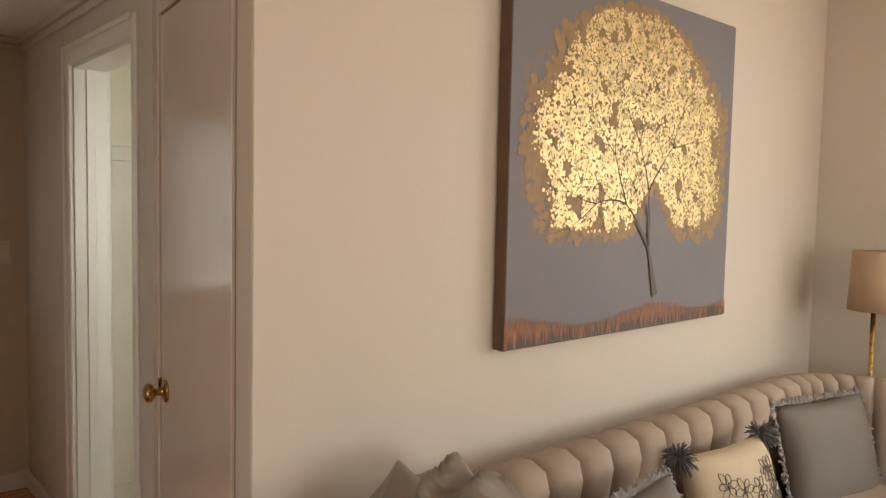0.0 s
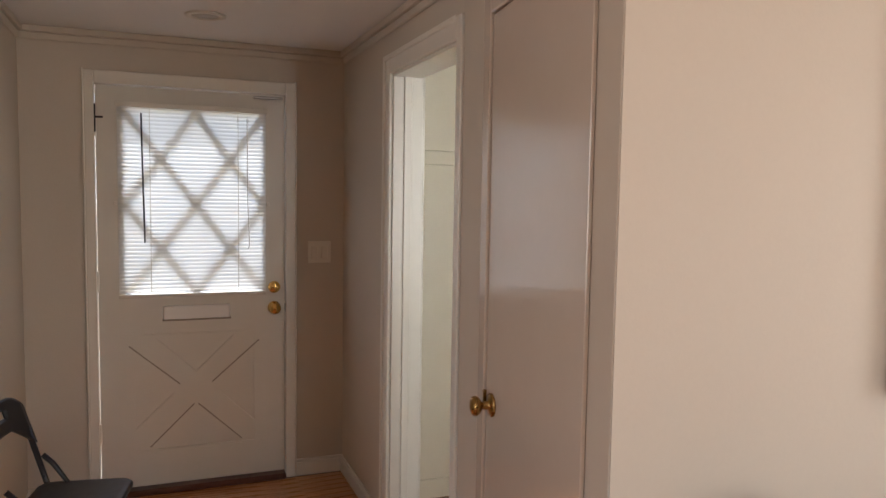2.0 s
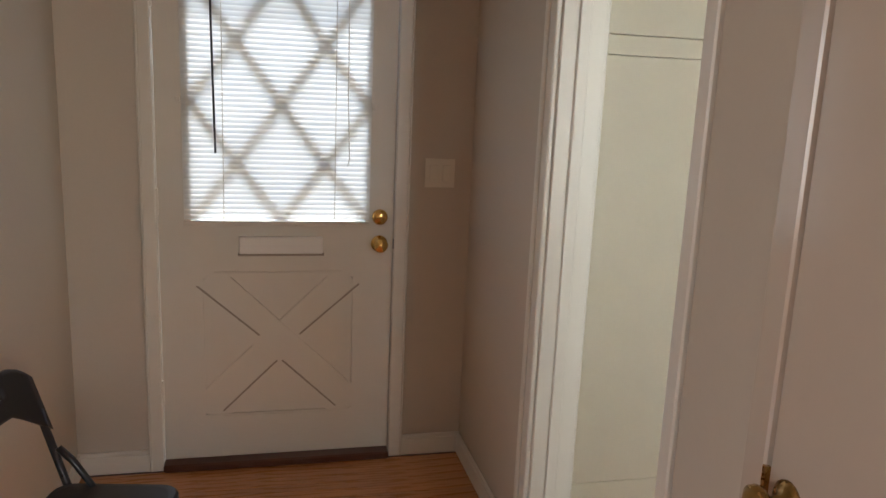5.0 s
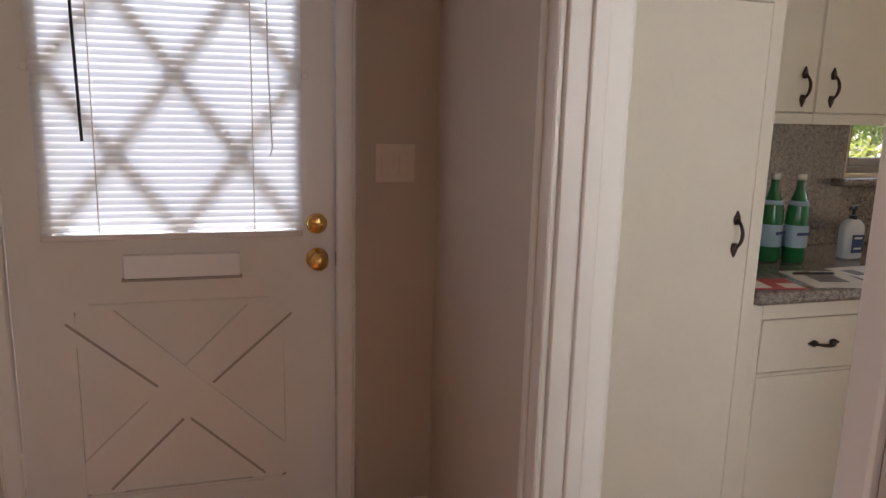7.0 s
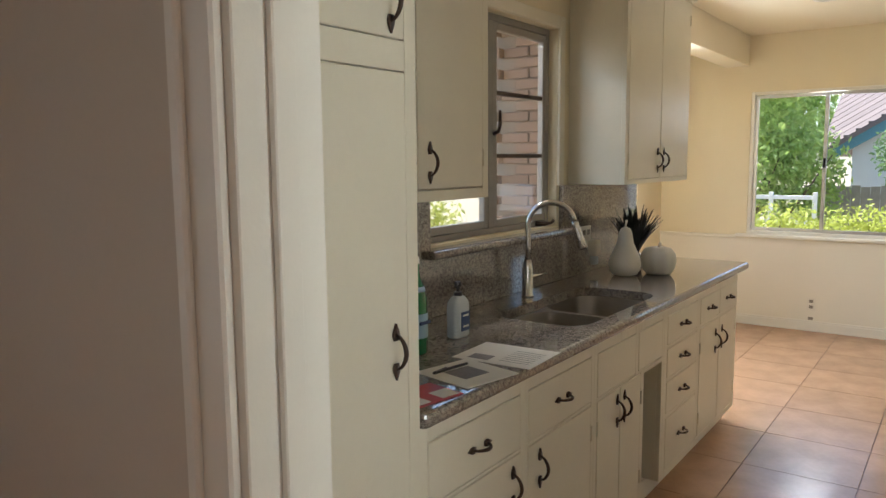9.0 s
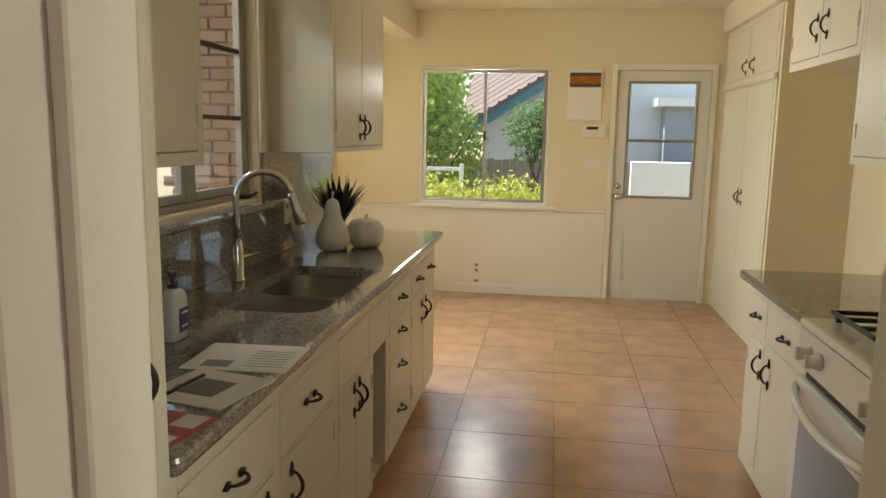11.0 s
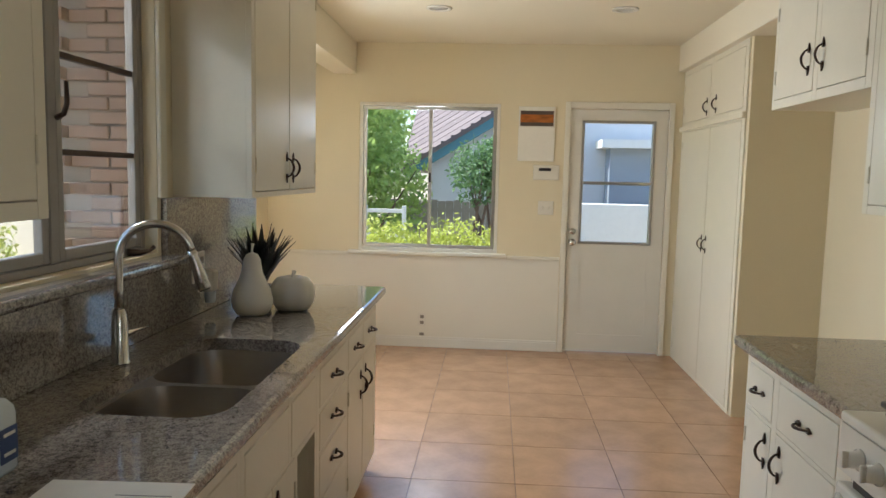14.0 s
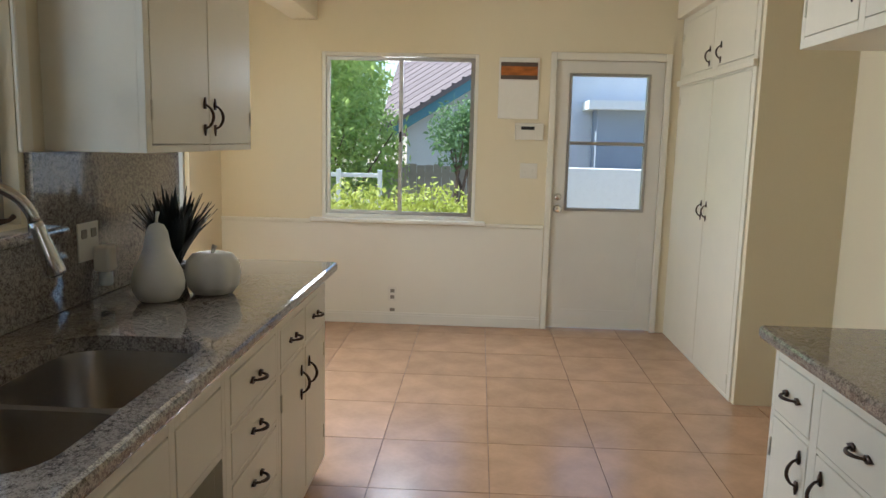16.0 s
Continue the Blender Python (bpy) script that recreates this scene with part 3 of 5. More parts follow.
def slab(x0, x1, y0, y1, z0, z1, hole, nose=0.012):
    bm = bmesh.new()
    outer = lambda k: rounded(x0 + k, x1 - k, y0 + k, y1 - k, max(0.02 - k, 0.004), 4)
    rings = []
    edges = []
    for k, z in ((nose, z0), (nose * 0.3, z0 + nose * 0.3), (0, z0 + nose), (0, z1 - nose), (nose * 0.3, z1 - nose * 0.3), (nose, z1)):
        vs, es = loop(bm, outer(k), z)
        rings.append(vs)
        edges.append(es)
    for a, b in zip(rings, rings[1:]):
        for i in range(len(a)):
            bm.faces.new((a[i], a[(i + 1) % len(a)], b[(i + 1) % len(a)], b[i]))
    if hole:
        h0, e0 = loop(bm, hole, z0)
        h1, e1 = loop(bm, hole, z1)
        for i in range(len(h0)):
            bm.faces.new((h0[i], h1[i], h1[(i + 1) % len(h0)], h0[(i + 1) % len(h0)]))
        bmesh.ops.triangle_fill(bm, edges=edges[0] + e0, use_beauty=True)
        bmesh.ops.triangle_fill(bm, edges=edges[-1] + e1, use_beauty=True)
    else:
        bm.faces.new(rings[0])
        bm.faces.new(rings[-1])
    return bm


SX0, SX1, SY0, SY1 = 3.468, 4.275, 4.655, 5.035
tagged(part("worktop", slab(2.432, 5.545, 4.572, 5.218, 0.87, 0.91, rounded(SX0, SX1, SY0, SY1, 0.10)), GRANITE), "polished grey-brown granite worktop with sink cut-out", "worktop")
tagged(part("worktop", slab(3.70, 4.66, 2.452, 3.118, 0.87, 0.91, None), GRANITE), "polished grey-brown granite worktop beside the range", "worktop")
splash = thing("backsplash", (3.9, 5.21, 0.912), "full-height grey-brown granite backsplash behind the counter", "backsplash")
for a, b, c, d in cells(2.432, 5.385, 0.912, 1.38, [(3.30, 4.40, 1.14, 2)]):
    wbox("granite_slab", (a + 0.0005, b - 0.0005, 5.196, 5.219, c, d), GRANITE, splash)
tagged(boxpart("backsplash", (3.70, 4.66, 2.452, 2.474, 0.912, 1.06), GRANITE, None, 0.003), "low granite backsplash behind the range counter", "backsplash")
bm = box(bmesh.new(), 3.24, 4.47, 5.135, 5.285, 1.142, 1.174, 0.012, 3)
tagged(part("window_ledge", bm, GRANITE), "granite window ledge with rounded nose above the sink", "window ledge")

# sink
sink = thing("sink", (3.89, 4.845, 0.68), "double-bowl undermount stainless steel sink", "sink")
for (a, b, c, d) in ((SX0 - 0.005, 3.845, SY0 - 0.003, SY1 - 0.015), (3.87, SX1 + 0.005, SY0 - 0.003, SY1 + 0.005)):
    bm = bmesh.new()
    prev = None
    for k, z in ((0, 0.869), (0.004, 0.85), (0.012, 0.72), (0.03, 0.69), (0.07, 0.685)):
        vs, es = loop(bm, rounded(a + k, b - k, c + k, d - k, 0.095 - k * 0.5, 6), z)
        if prev:
            for i in range(len(vs)):
                bm.faces.new((prev[i], prev[(i + 1) % len(vs)], vs[(i + 1) % len(vs)], vs[i]))
        prev = vs
    bm.faces.new(prev)
    bowl = wpart("bowl", bm, STEEL, sink, "brushed steel bowl", True)
    bm = bmesh.new()
    lathe(bm, [(0.045, 0.6865), (0.043, 0.690), (0.03, 0.6875), (0.001, 0.6872)], 20, Matrix.Translation(((a + b) / 2, (c + d) / 2, 0)))
    wpart("drain", bm, CHROME, bowl, "round steel drain", True)
bm = bmesh.new()
vs1, es1 = loop(bm, rounded(SX0 - 0.03, SX1 + 0.03, SY0 - 0.03, SY1 + 0.03, 0.1), 0.8675)
vs2, es2 = loop(bm, rounded(SX0 - 0.005, 3.845, SY0 - 0.003, SY1 - 0.015, 0.095), 0.8675)
vs3, es3 = loop(bm, rounded(3.87, SX1 + 0.005, SY0 - 0.003, SY1 + 0.005, 0.095), 0.8675)
bmesh.ops.triangle_fill(bm, edges=es1 + es2 + es3, use_beauty=True)
r = bmesh.ops.solidify(bm, geom=list(bm.faces), thickness=0.002)
wpart("rim", bm, STEEL, sink)

# faucet
FX, FY = 3.90, 5.115
fau = thing("faucet", (FX, FY, 0.91), "tall brushed nickel pull-down gooseneck faucet", "faucet")
bm = bmesh.new()
lathe(bm, [(0.028, 0.91), (0.028, 0.918), (0.024, 0.922), (0.024, 1.02), (0.020, 1.06), (0.0135, 1.075)], 24, Matrix.Translation((FX, FY, 0)))
wpart("body", bm, CHROME, fau, smooth=True)
R = 0.102
dx, dy = 0.30, -0.954
pts = [(FX, FY, 1.06), (FX, FY, 1.13), (FX, FY, 1.2)]
for i in range(17):
    a = math.pi * (1 - i / 16 * 0.93)
    k = R * (1 + math.cos(a))
    pts.append((FX + dx * k, FY + dy * k, 1.222 + R * math.sin(a)))
wpart("gooseneck", tube(bmesh.new(), pts, 0.0125, 14), CHROME, fau, smooth=True)
e = Vector(pts[-1])
d = (e - Vector(pts[-2])).normalized()
head = wpart("spray_head", tube(bmesh.new(), [e, e + d * 0.012, e + d * 0.02, e + d * 0.06, e + d * 0.115, e + d * 0.12], [0.0135, 0.0155, 0.015, 0.0175, 0.022, 0.018], 16), CHROME, fau, "nickel pull-down spray head", True)
wpart("nozzle", tube(bmesh.new(), [e + d * 0.119, e + d * 0.123], 0.016, 16), BLACKP, head)
wpart("lever", tube(bmesh.new(), [(FX, FY, 0.995), (FX + 0.03, FY - 0.012, 0.998), (FX + 0.06, FY - 0.02, 1.0), (FX + 0.115, FY - 0.035, 1.002)], [0.011, 0.010, 0.0055, 0.004], 10), CHROME, fau, "slim nickel lever", True)

# ---- sink window ----


win = thing("window_1", (3.85, 5.29, 1.185), "steel casement window with three-pane sashes above the sink", "window", kind="structure")
bm = bmesh.new()
for d in ((3.33, 3.355, 1.185, 2.13), (4.35, 4.375, 1.185, 2.13), (3.355, 4.35, 2.10, 2.13), (3.355, 4.35, 1.185, 1.21), (3.82, 3.862, 1.21, 2.10)):
    box(bm, d[0], d[1], 5.265, 5.31, d[2], d[3], 0.003)
wpart("window_frame", bm, SASH, win)
for a, b in ((3.357, 3.818), (3.864, 4.348)):
    sash = bmesh.new()
    for d in ((a, a + 0.03, 1.212, 2.098), (b - 0.03, b, 1.212, 2.098), (a + 0.03, b - 0.03, 1.212, 1.245), (a + 0.03, b - 0.03, 2.065, 2.098)):
        box(sash, d[0], d[1], 5.268, 5.298, d[2], d[3], 0.003)
    so = wpart("sash", sash, SASH, win)
    for z in (1.525, 1.80):
        wbox("glazing_bar", (a + 0.03, b - 0.03, 5.272, 5.294, z - 0.009, z + 0.009), BRONZE, so, 0.002)
    for z0, z1 in ((1.245, 1.516), (1.534, 1.791), (1.809, 2.065)):
        p = wbox("pane", (a + 0.03, b - 0.03, 5.281, 5.285, z0, z1), GLASS, so)
        p.visible_shadow = False
bm = tube(bmesh.new(), [(3.86, 5.262, 1.62), (3.85, 5.235, 1.63), (3.85, 5.225, 1.66), (3.855, 5.23, 1.72)], [0.009, 0.008, 0.007, 0.006], 8)
wpart("catch", bm, BRONZE, win, "dark bronze window catch", True)
bm = tube(bmesh.new(), [(4.24, 5.262, 1.20), (4.28, 5.235, 1.197), (4.33, 5.225, 1.20), (4.345, 5.22, 1.21)], [0.012, 0.010, 0.006, 0.008], 8)
wpart("crank", bm, BRONZE, win, "dark casement crank", True)
frame_trim("trim_window_casing", "cream painted casing round the sink window", [
    (4.376, 4.43, 5.205, 5.22, 1.38, 2.19), (3.275, 3.329, 5.205, 5.22, 1.38, 2.19), (3.329, 4.376, 5.205, 5.22, 2.131, 2.19)], CAB)
frame_trim("trim_window_reveal", "cream painted reveal of the sink window", [(4.376, 4.392, 5.222, 5.264, 1.176, 2.13), (3.313, 3.329, 5.222, 5.264, 1.176, 2.13)], CAB, 0.001)

# ---- back window, nook window ----
win = thing("window_2", (8.1, 4.6, 0.83), "two-panel sliding window in a dull aluminium frame", "window", kind="structure")
bm = bmesh.new()
for d in ((4.0, 4.028, 0.83, 2.085), (5.162, 5.19, 0.83, 2.085), (4.028, 5.162, 2.058, 2.085), (4.028, 5.162, 0.83, 0.858)):
    box(bm, 8.09, 8.15, d[0], d[1], d[2], d[3], 0.003)
wpart("window_frame", bm, TRIM, win)
for a, b, x in ((4.03, 4.60, 8.102), (4.572, 5.16, 8.126)):
    bm = bmesh.new()
    for d in ((a, a + 0.028, 0.86, 2.056), (b - 0.028, b, 0.86, 2.056), (a + 0.028, b - 0.028, 0.86, 0.888), (a + 0.028, b - 0.028, 2.028, 2.056)):
        box(bm, x, x + 0.02, d[0], d[1], d[2], d[3], 0.002)
    so = wpart("sash", bm, ALU, win)
    p = wbox("pane", (x + 0.008, x + 0.012, a + 0.028, b - 0.028, 0.888, 2.028), GLASS, so)
    p.visible_shadow = False
wbox("latch", (8.088, 8.101, 4.578, 4.594, 1.42, 1.50), BLACKP, win, 0.003)
wbox("window_sill", (8.02, 8.09, 3.92, 5.275, 0.80, 0.83), TRIM, win, 0.008, 2, "white painted projecting sill")
win = thing("window_3", (6.6, 6.03, 0.83), "plain aluminium nook window with white sill", "window", kind="structure")
bm = bmesh.new()
for d in ((5.75, 5.78, 0.83, 2.05), (7.42, 7.45, 0.83, 2.05), (5.78, 7.42, 2.02, 2.05), (5.78, 7.42, 0.83, 0.86), (6.585, 6.615, 0.86, 2.02)):
    box(bm, d[0], d[1], 6.01, 6.06, d[2], d[3], 0.003)
wpart("window_frame", bm, ALU, win)
for a, b in ((5.78, 6.585), (6.615, 7.42)):
    p = wbox("pane", (a, b, 6.033, 6.037, 0.86, 2.02), GLASS, win)
    p.visible_shadow = False
wbox("window_sill", (5.70, 7.50, 5.94, 6.01, 0.80, 0.829), TRIM, win, 0.006)

win = thing("window_4", (4.48, 0.75, 0.75), "plain aluminium living room window", "window", kind="structure")
bm = bmesh.new()
for d in ((0.0, 0.03, 0.75, 2.25), (1.47, 1.5, 0.75, 2.25), (0.03, 1.47, 0.75, 0.78), (0.03, 1.47, 2.22, 2.25)):
    box(bm, 4.49, 4.53, *d, 0.003)
wpart("window_frame", bm, ALU, win)

# ---- back door ----
door = thing("door_2", (8.1, 3.02, 0.0), "white painted half-glazed back door with crossbar", "door", kind="structure")
bm = bmesh.new()
for a, b, c, d in cells(2.62, 3.42, 0.012, 2.05, [(2.72, 3.32, 0.935, 1.96), (2.74, 3.30, 0.16, 0.80)]):
    box(bm, 8.09, 8.13, a, b, c, d)
box(bm, 8.10, 8.12, 2.74, 3.30, 0.16, 0.80)
wpart("slab", bm, DOORW, door)
bm = bmesh.new()
for d in ((2.718, 2.742, 0.933, 1.962), (3.298, 3.322, 0.933, 1.962), (2.742, 3.298, 0.933, 0.955), (2.742, 3.298, 1.94, 1.962), (2.742, 3.298, 1.432, 1.458)):
    box(bm, 8.082, 8.132, *d, 0.003)
wpart("glazing_frame", bm, ALU, door, "dull aluminium glazing frame")
for z0, z1 in ((0.955, 1.432), (1.458, 1.94)):
    p = wbox("pane", (8.104, 8.108, 2.742, 3.298, z0, z1), GLASS, door)
    p.visible_shadow = False
for z in (0.945, 1.035):
    m = Matrix.Translation((8.09, 3.37, z)) @ Matrix.Rotation(radians(-90), 4, "Y")
    prof = [(0.03, 0.0), (0.03, 0.006), (0.012, 0.01), (0.012, 0.03), (0.026, 0.036), (0.028, 0.05), (0.02, 0.062), (0.001, 0.064)] if z < 1 else [(0.028, 0), (0.028, 0.008), (0.018, 0.016), (0.001, 0.017)]
    wpart("knob" if z < 1 else "deadbolt", lathe(bmesh.new(), prof, 20, m), CHROME, door, "nickel door knob" if z < 1 else "nickel deadbolt", True)
for z in (0.28, 1.85):
    wpart("hinge", lathe(bmesh.new(), [(0.007, -0.045), (0.007, 0.045)], 10, Matrix.Translation((8.082, 2.612, z))), OLDBRASS, door)
frame_trim("trim_back_door_casing", "cream painted casing round the back door", [
    (8.06, 8.08, 2.575, 2.62, 0, 2.11), (8.06, 8.08, 3.42, 3.465, 0, 2.11), (8.06, 8.08, 2.62, 3.42, 2.055, 2.11)], WAINSCOT)

# ---- back wall fittings ----
cal = thing("wall_calendar", (8.07, 3.70, 1.61), "white wall calendar with a sunset photograph on top", "calendar")
wbox("page", (8.068, 8.076, 3.548, 3.85, 1.615, 1.90), PAPER, cal, 0.002)
wbox("cover", (8.064, 8.076, 3.548, 3.85, 1.90, 2.065), PAPER, cal, 0.002)
sun_p = material("sunset_photograph", (0.38, 0.12, 0.02), 0.35, var=0.9, scale=9, stretch=(1, 1, 4))
wbox("photograph", (8.061, 8.0635, 3.562, 3.836, 1.905, 2.03), sun_p, cal)
wbox("dark_shore", (8.0585, 8.0605, 3.562, 3.836, 1.905, 1.935), UMBER, cal)
wbox("dark_sky", (8.0585, 8.0605, 3.562, 3.836, 2.0, 2.03), UMBER, cal)
th = thing("thermostat", (8.07, 3.60, 1.455), "ivory wall thermostat with small dark display", "thermostat")
wbox("case", (8.05, 8.079, 3.50, 3.715, 1.46, 1.585), PLATE, th, 0.006, 2)
wbox("display", (8.0475, 8.0505, 3.57, 3.67, 1.535, 1.56), BLACKP, th)
sw = thing("wall_switch", (8.07, 3.60, 1.17), "ivory light switch plate beside the back door", "switch")
wbox("plate", (8.073, 8.079, 3.535, 3.665, 1.17, 1.285), PLATE, sw, 0.002)
for y in (3.572, 3.628):
    wbox("toggle", (8.066, 8.074, y - 0.008, y + 0.008, 1.215, 1.24), PLATE, sw, 0.002)


def outlet(at, normal_x, extra):
    o = thing("wall_outlet", at, "ivory duplex wall outlet", "outlet")
    x, y, z = at
    if normal_x:
        wbox("plate", (x - 0.006, x, y - 0.036, y + 0.036, z - 0.057, z + 0.057), PLATE, o, 0.002)
        for dz in (-0.025, 0.025):
            wbox("socket", (x - 0.009, x - 0.005, y - 0.016, y + 0.016, z + dz - 0.014, z + dz + 0.014), GROOVE, o, 0.002)
    else:
        wbox("plate", (x - 0.06, x + 0.06, y - 0.006, y, z - 0.06, z + 0.06), PLATE, o, 0.002)
        for dx2 in (-0.028, 0.028):
            wbox("socket", (x + dx2 - 0.016, x + dx2 + 0.016, y - 0.009, y - 0.005, z + 0.012, z + 0.04), GROOVE, o, 0.002)
    return o


outlet((8.071, 4.626, 0.24), True, 0)
wbox_cable = tagged(boxpart("cable_plate", (8.064, 8.0715, 4.606, 4.646, 0.10, 0.125), GROOVE, None, 0.002), "small dark cable plate above the baseboard", "cable plate")
outlet((4.66, 5.195, 1.10), False, 0)
pl = thing("plug_in_freshener", (4.70, 5.17, 1.03), "white plug-in air freshener in the outlet", "air freshener")
wbox("body", (4.672, 4.73, 5.135, 5.188, 1.0, 1.085), PLATE, pl, 0.01, 3)
wpart("bottle", lathe(bmesh.new(), [(0.02, 0.955), (0.022, 0.965), (0.022, 0.998)], 14, Matrix.Translation((4.70, 5.16, 0))), CLEARPL, pl, smooth=True)

# ---- ceiling downlights ----
dl = thing("downlight", (6.79, 4.43, KZ), "recessed round ceiling downlight with white trim, unlit", "downlight", group="kitchen downlights")
prof = [(0.085, -0.002), (0.085, -0.008), (0.062, -0.010), (0.060, -0.003)]
part("trim_ring", lathe(bmesh.new(), prof, 28), TRIM, dl, smooth=True)
part("lens", lathe(bmesh.new(), [(0.058, -0.0015), (0.058, -0.004), (0.001, -0.005)], 28), LENS, dl, smooth=True)
copy_thing(dl, pose(6.79, 3.225, KZ))
copy_thing(dl, pose(4.2, 3.8, KZ))
hd = copy_thing(dl, pose(0.88, 4.55, HZ))
tagged(hd, "recessed round downlight in the hall ceiling, unlit", group="hall downlight")

# ---- range ----
rg = thing("range", (3.32, 2.80, 0.0), "white freestanding gas range with black grates", "range")
wbox("body", (2.94, 3.69, 2.48, 3.13, 0.02, 0.90), ENAMEL, rg, 0.006, 2)
wbox("cooktop", (2.935, 3.695, 2.478, 3.165, 0.902, 0.93), ENAMEL, rg, 0.010, 3)
bm = extrude_poly(bmesh.new(), [(2.94, 3.132, 0.775), (2.94, 3.165, 0.785), (2.94, 3.16, 0.90), (2.94, 3.132, 0.90)], 0.75, (1, 0, 0))
wpart("control_panel", bm, ENAMEL, rg)
wbox("vent_slot", (3.0, 3.63, 3.131, 3.152, 0.757, 0.774), BLACKP, rg)
for x in (3.585, 3.50, 3.12, 3.03):
    k = wpart("knob", lathe(bmesh.new(), [(0.026, 0), (0.026, 0.006), (0.021, 0.01), (0.019, 0.03), (0.001, 0.031)], 18, Matrix.Translation((x, 3.162, 0.842)) @ Matrix.Rotation(radians(-90), 4, "X")), ENAMEL, rg, "white control knob", True)
    wbox("grip", (x - 0.006, x + 0.006, 3.19, 3.205, 0.822, 0.862), ENAMEL, k, 0.003)
od = wbox("oven_door", (2.95, 3.68, 3.132, 3.17, 0.22, 0.755), ENAMEL, rg, 0.008, 2)
wbox("oven_window", (3.03, 3.60, 3.168, 3.1725, 0.30, 0.64), OVENGLASS, od, 0.001, 1, "grey oven glass")
pts = [(3.66 - 0.69 * i / 14, 3.165 + 0.058 * math.sin(math.pi * i / 14) ** 0.55, 0.72 - 0.022 * math.sin(math.pi * i / 14)) for i in range(15)]
wpart("oven_handle", tube(bmesh.new(), pts, 0.013, 10), ENAMEL, od, "bowed white oven handle", True)
wbox("drawer", (2.95, 3.68, 3.132, 3.162, 0.05, 0.21), ENAMEL, rg, 0.006)
for gx in (3.13, 3.50):
    bm = bmesh.new()
    box(bm, gx - 0.155, gx + 0.155, 3.08, 3.092, 0.952, 0.966, 0.003)
    box(bm, gx - 0.155, gx + 0.155, 2.56, 2.572, 0.952, 0.966, 0.003)
    for dx2 in (-0.155, -0.05, 0.05, 0.143):
        box(bm, gx + dx2, gx + dx2 + 0.012, 2.572, 3.08, 0.952, 0.966, 0.003)
    for gy in (2.70, 2.95):
        box(bm, gx - 0.15, gx + 0.15, gy - 0.006, gy + 0.006, 0.954, 0.968, 0.003)
    for dx2 in (-0.145, 0.145):
        for gy in (2.57, 2.82, 3.07):
            box(bm, gx + dx2 - 0.008, gx + dx2 + 0.008, gy - 0.008, gy + 0.008, 0.929, 0.953)
    wpart("grate", bm, IRON, rg, "black cast-iron grate")
    for gy in (2.70, 2.95):
        wpart("burner", lathe(bmesh.new(), [(0.05, 0.929), (0.05, 0.936), (0.035, 0.938), (0.035, 0.947), (0.001, 0.949)], 18, Matrix.Translation((gx, gy, 0))), IRON, rg, smooth=True)


def spiky(bm, at, n, height, spread, width, seed):
    rnd = random.Random(seed)
    for i in range(n):
        a = i * 2.39996 + rnd.uniform(-0.2, 0.2)
        lean = spread * math.sqrt((i + 0.5) / n)
        h = height * rnd.uniform(0.8, 1.05) * (1 - 0.25 * (i / n))
        base = Vector(at) + Vector((math.cos(a), math.sin(a), 0)) * 0.012
        out = Vector((math.cos(a), math.sin(a), 0))
        side = Vector((-math.sin(a), math.cos(a), 0))
        rows = []
        for f, w in ((0, 0.7), (0.3, 1.0), (0.65, 0.65), (0.97, 0.06)):
            c = base + out * lean * h * (f ** 1.25) + Vector((0, 0, h * f * (1 - 0.25 * lean * f)))
            rows.append([bm.verts.new(c + side * width * w), bm.verts.new(c - out * width * 0.45 * w - Vector((0, 0, width * 0.2))), bm.verts.new(c - side * width * w), bm.verts.new(c + out * width * 0.1)])
        for p, q in zip(rows, rows[1:]):
            for k in range(4):
                bm.faces.new((p[k], p[(k + 1) % 4], q[(k + 1) % 4], q[k]))
        bm.faces.new(rows[-1])
    return bm


pt = thing("potted_succulent", (3.86, 2.755, 0.91), "spiky green succulent in a shiny tin pot", "plant")
wpart("pot", lathe(bmesh.new(), [(0.045, 0.91), (0.052, 0.95), (0.054, 0.99), (0.058, 1.012), (0.06, 1.02), (0.054, 1.02), (0.05, 1.0), (0.001, 1.0)], 24, Matrix.Translation((3.86, 2.755, 0))), TIN, pt, smooth=True)
wpart("leaves", spiky(bmesh.new(), (3.86, 2.755, 1.0), 38, 0.19, 0.75, 0.011, 3), LEAFG, pt)

# ---- counter things ----
pear = thing("ceramic_pear", (4.69, 4.985, 0.91), "matt white ceramic pear standing on the granite", "ornament")
wpart("body", lathe(bmesh.new(), [(0.03, 0.911), (0.062, 0.918), (0.078, 0.945), (0.082, 0.975), (0.074, 1.01), (0.055, 1.05), (0.042, 1.08), (0.037, 1.11), (0.033, 1.135), (0.022, 1.155), (0.006, 1.162)], 32, Matrix.Translation((4.69, 4.985, 0))), CERAMIC, pear, smooth=True)
wpart("stem", tube(bmesh.new(), [(4.69, 4.985, 1.155), (4.692, 4.985, 1.175), (4.70, 4.985, 1.195)], [0.006, 0.005, 0.007], 8), CERAMIC, pear, smooth=True)
ap = thing("ceramic_apple", (4.83, 4.86, 0.91), "ribbed matt white ceramic pumpkin on the granite", "ornament")
bm = bmesh.new()
rings = []
for r0, z in ((0.03, 0.911), (0.065, 0.916), (0.085, 0.945), (0.092, 0.985), (0.086, 1.02), (0.066, 1.045), (0.035, 1.053), (0.008, 1.045)):
    rings.append([bm.verts.new((4.83 + r0 * (1 + 0.03 * math.cos(8 * 2 * math.pi * i / 64)) * math.cos(2 * math.pi * i / 64), 4.86 + r0 * (1 + 0.03 * math.cos(8 * 2 * math.pi * i / 64)) * math.sin(2 * math.pi * i / 64), z)) for i in range(64)])
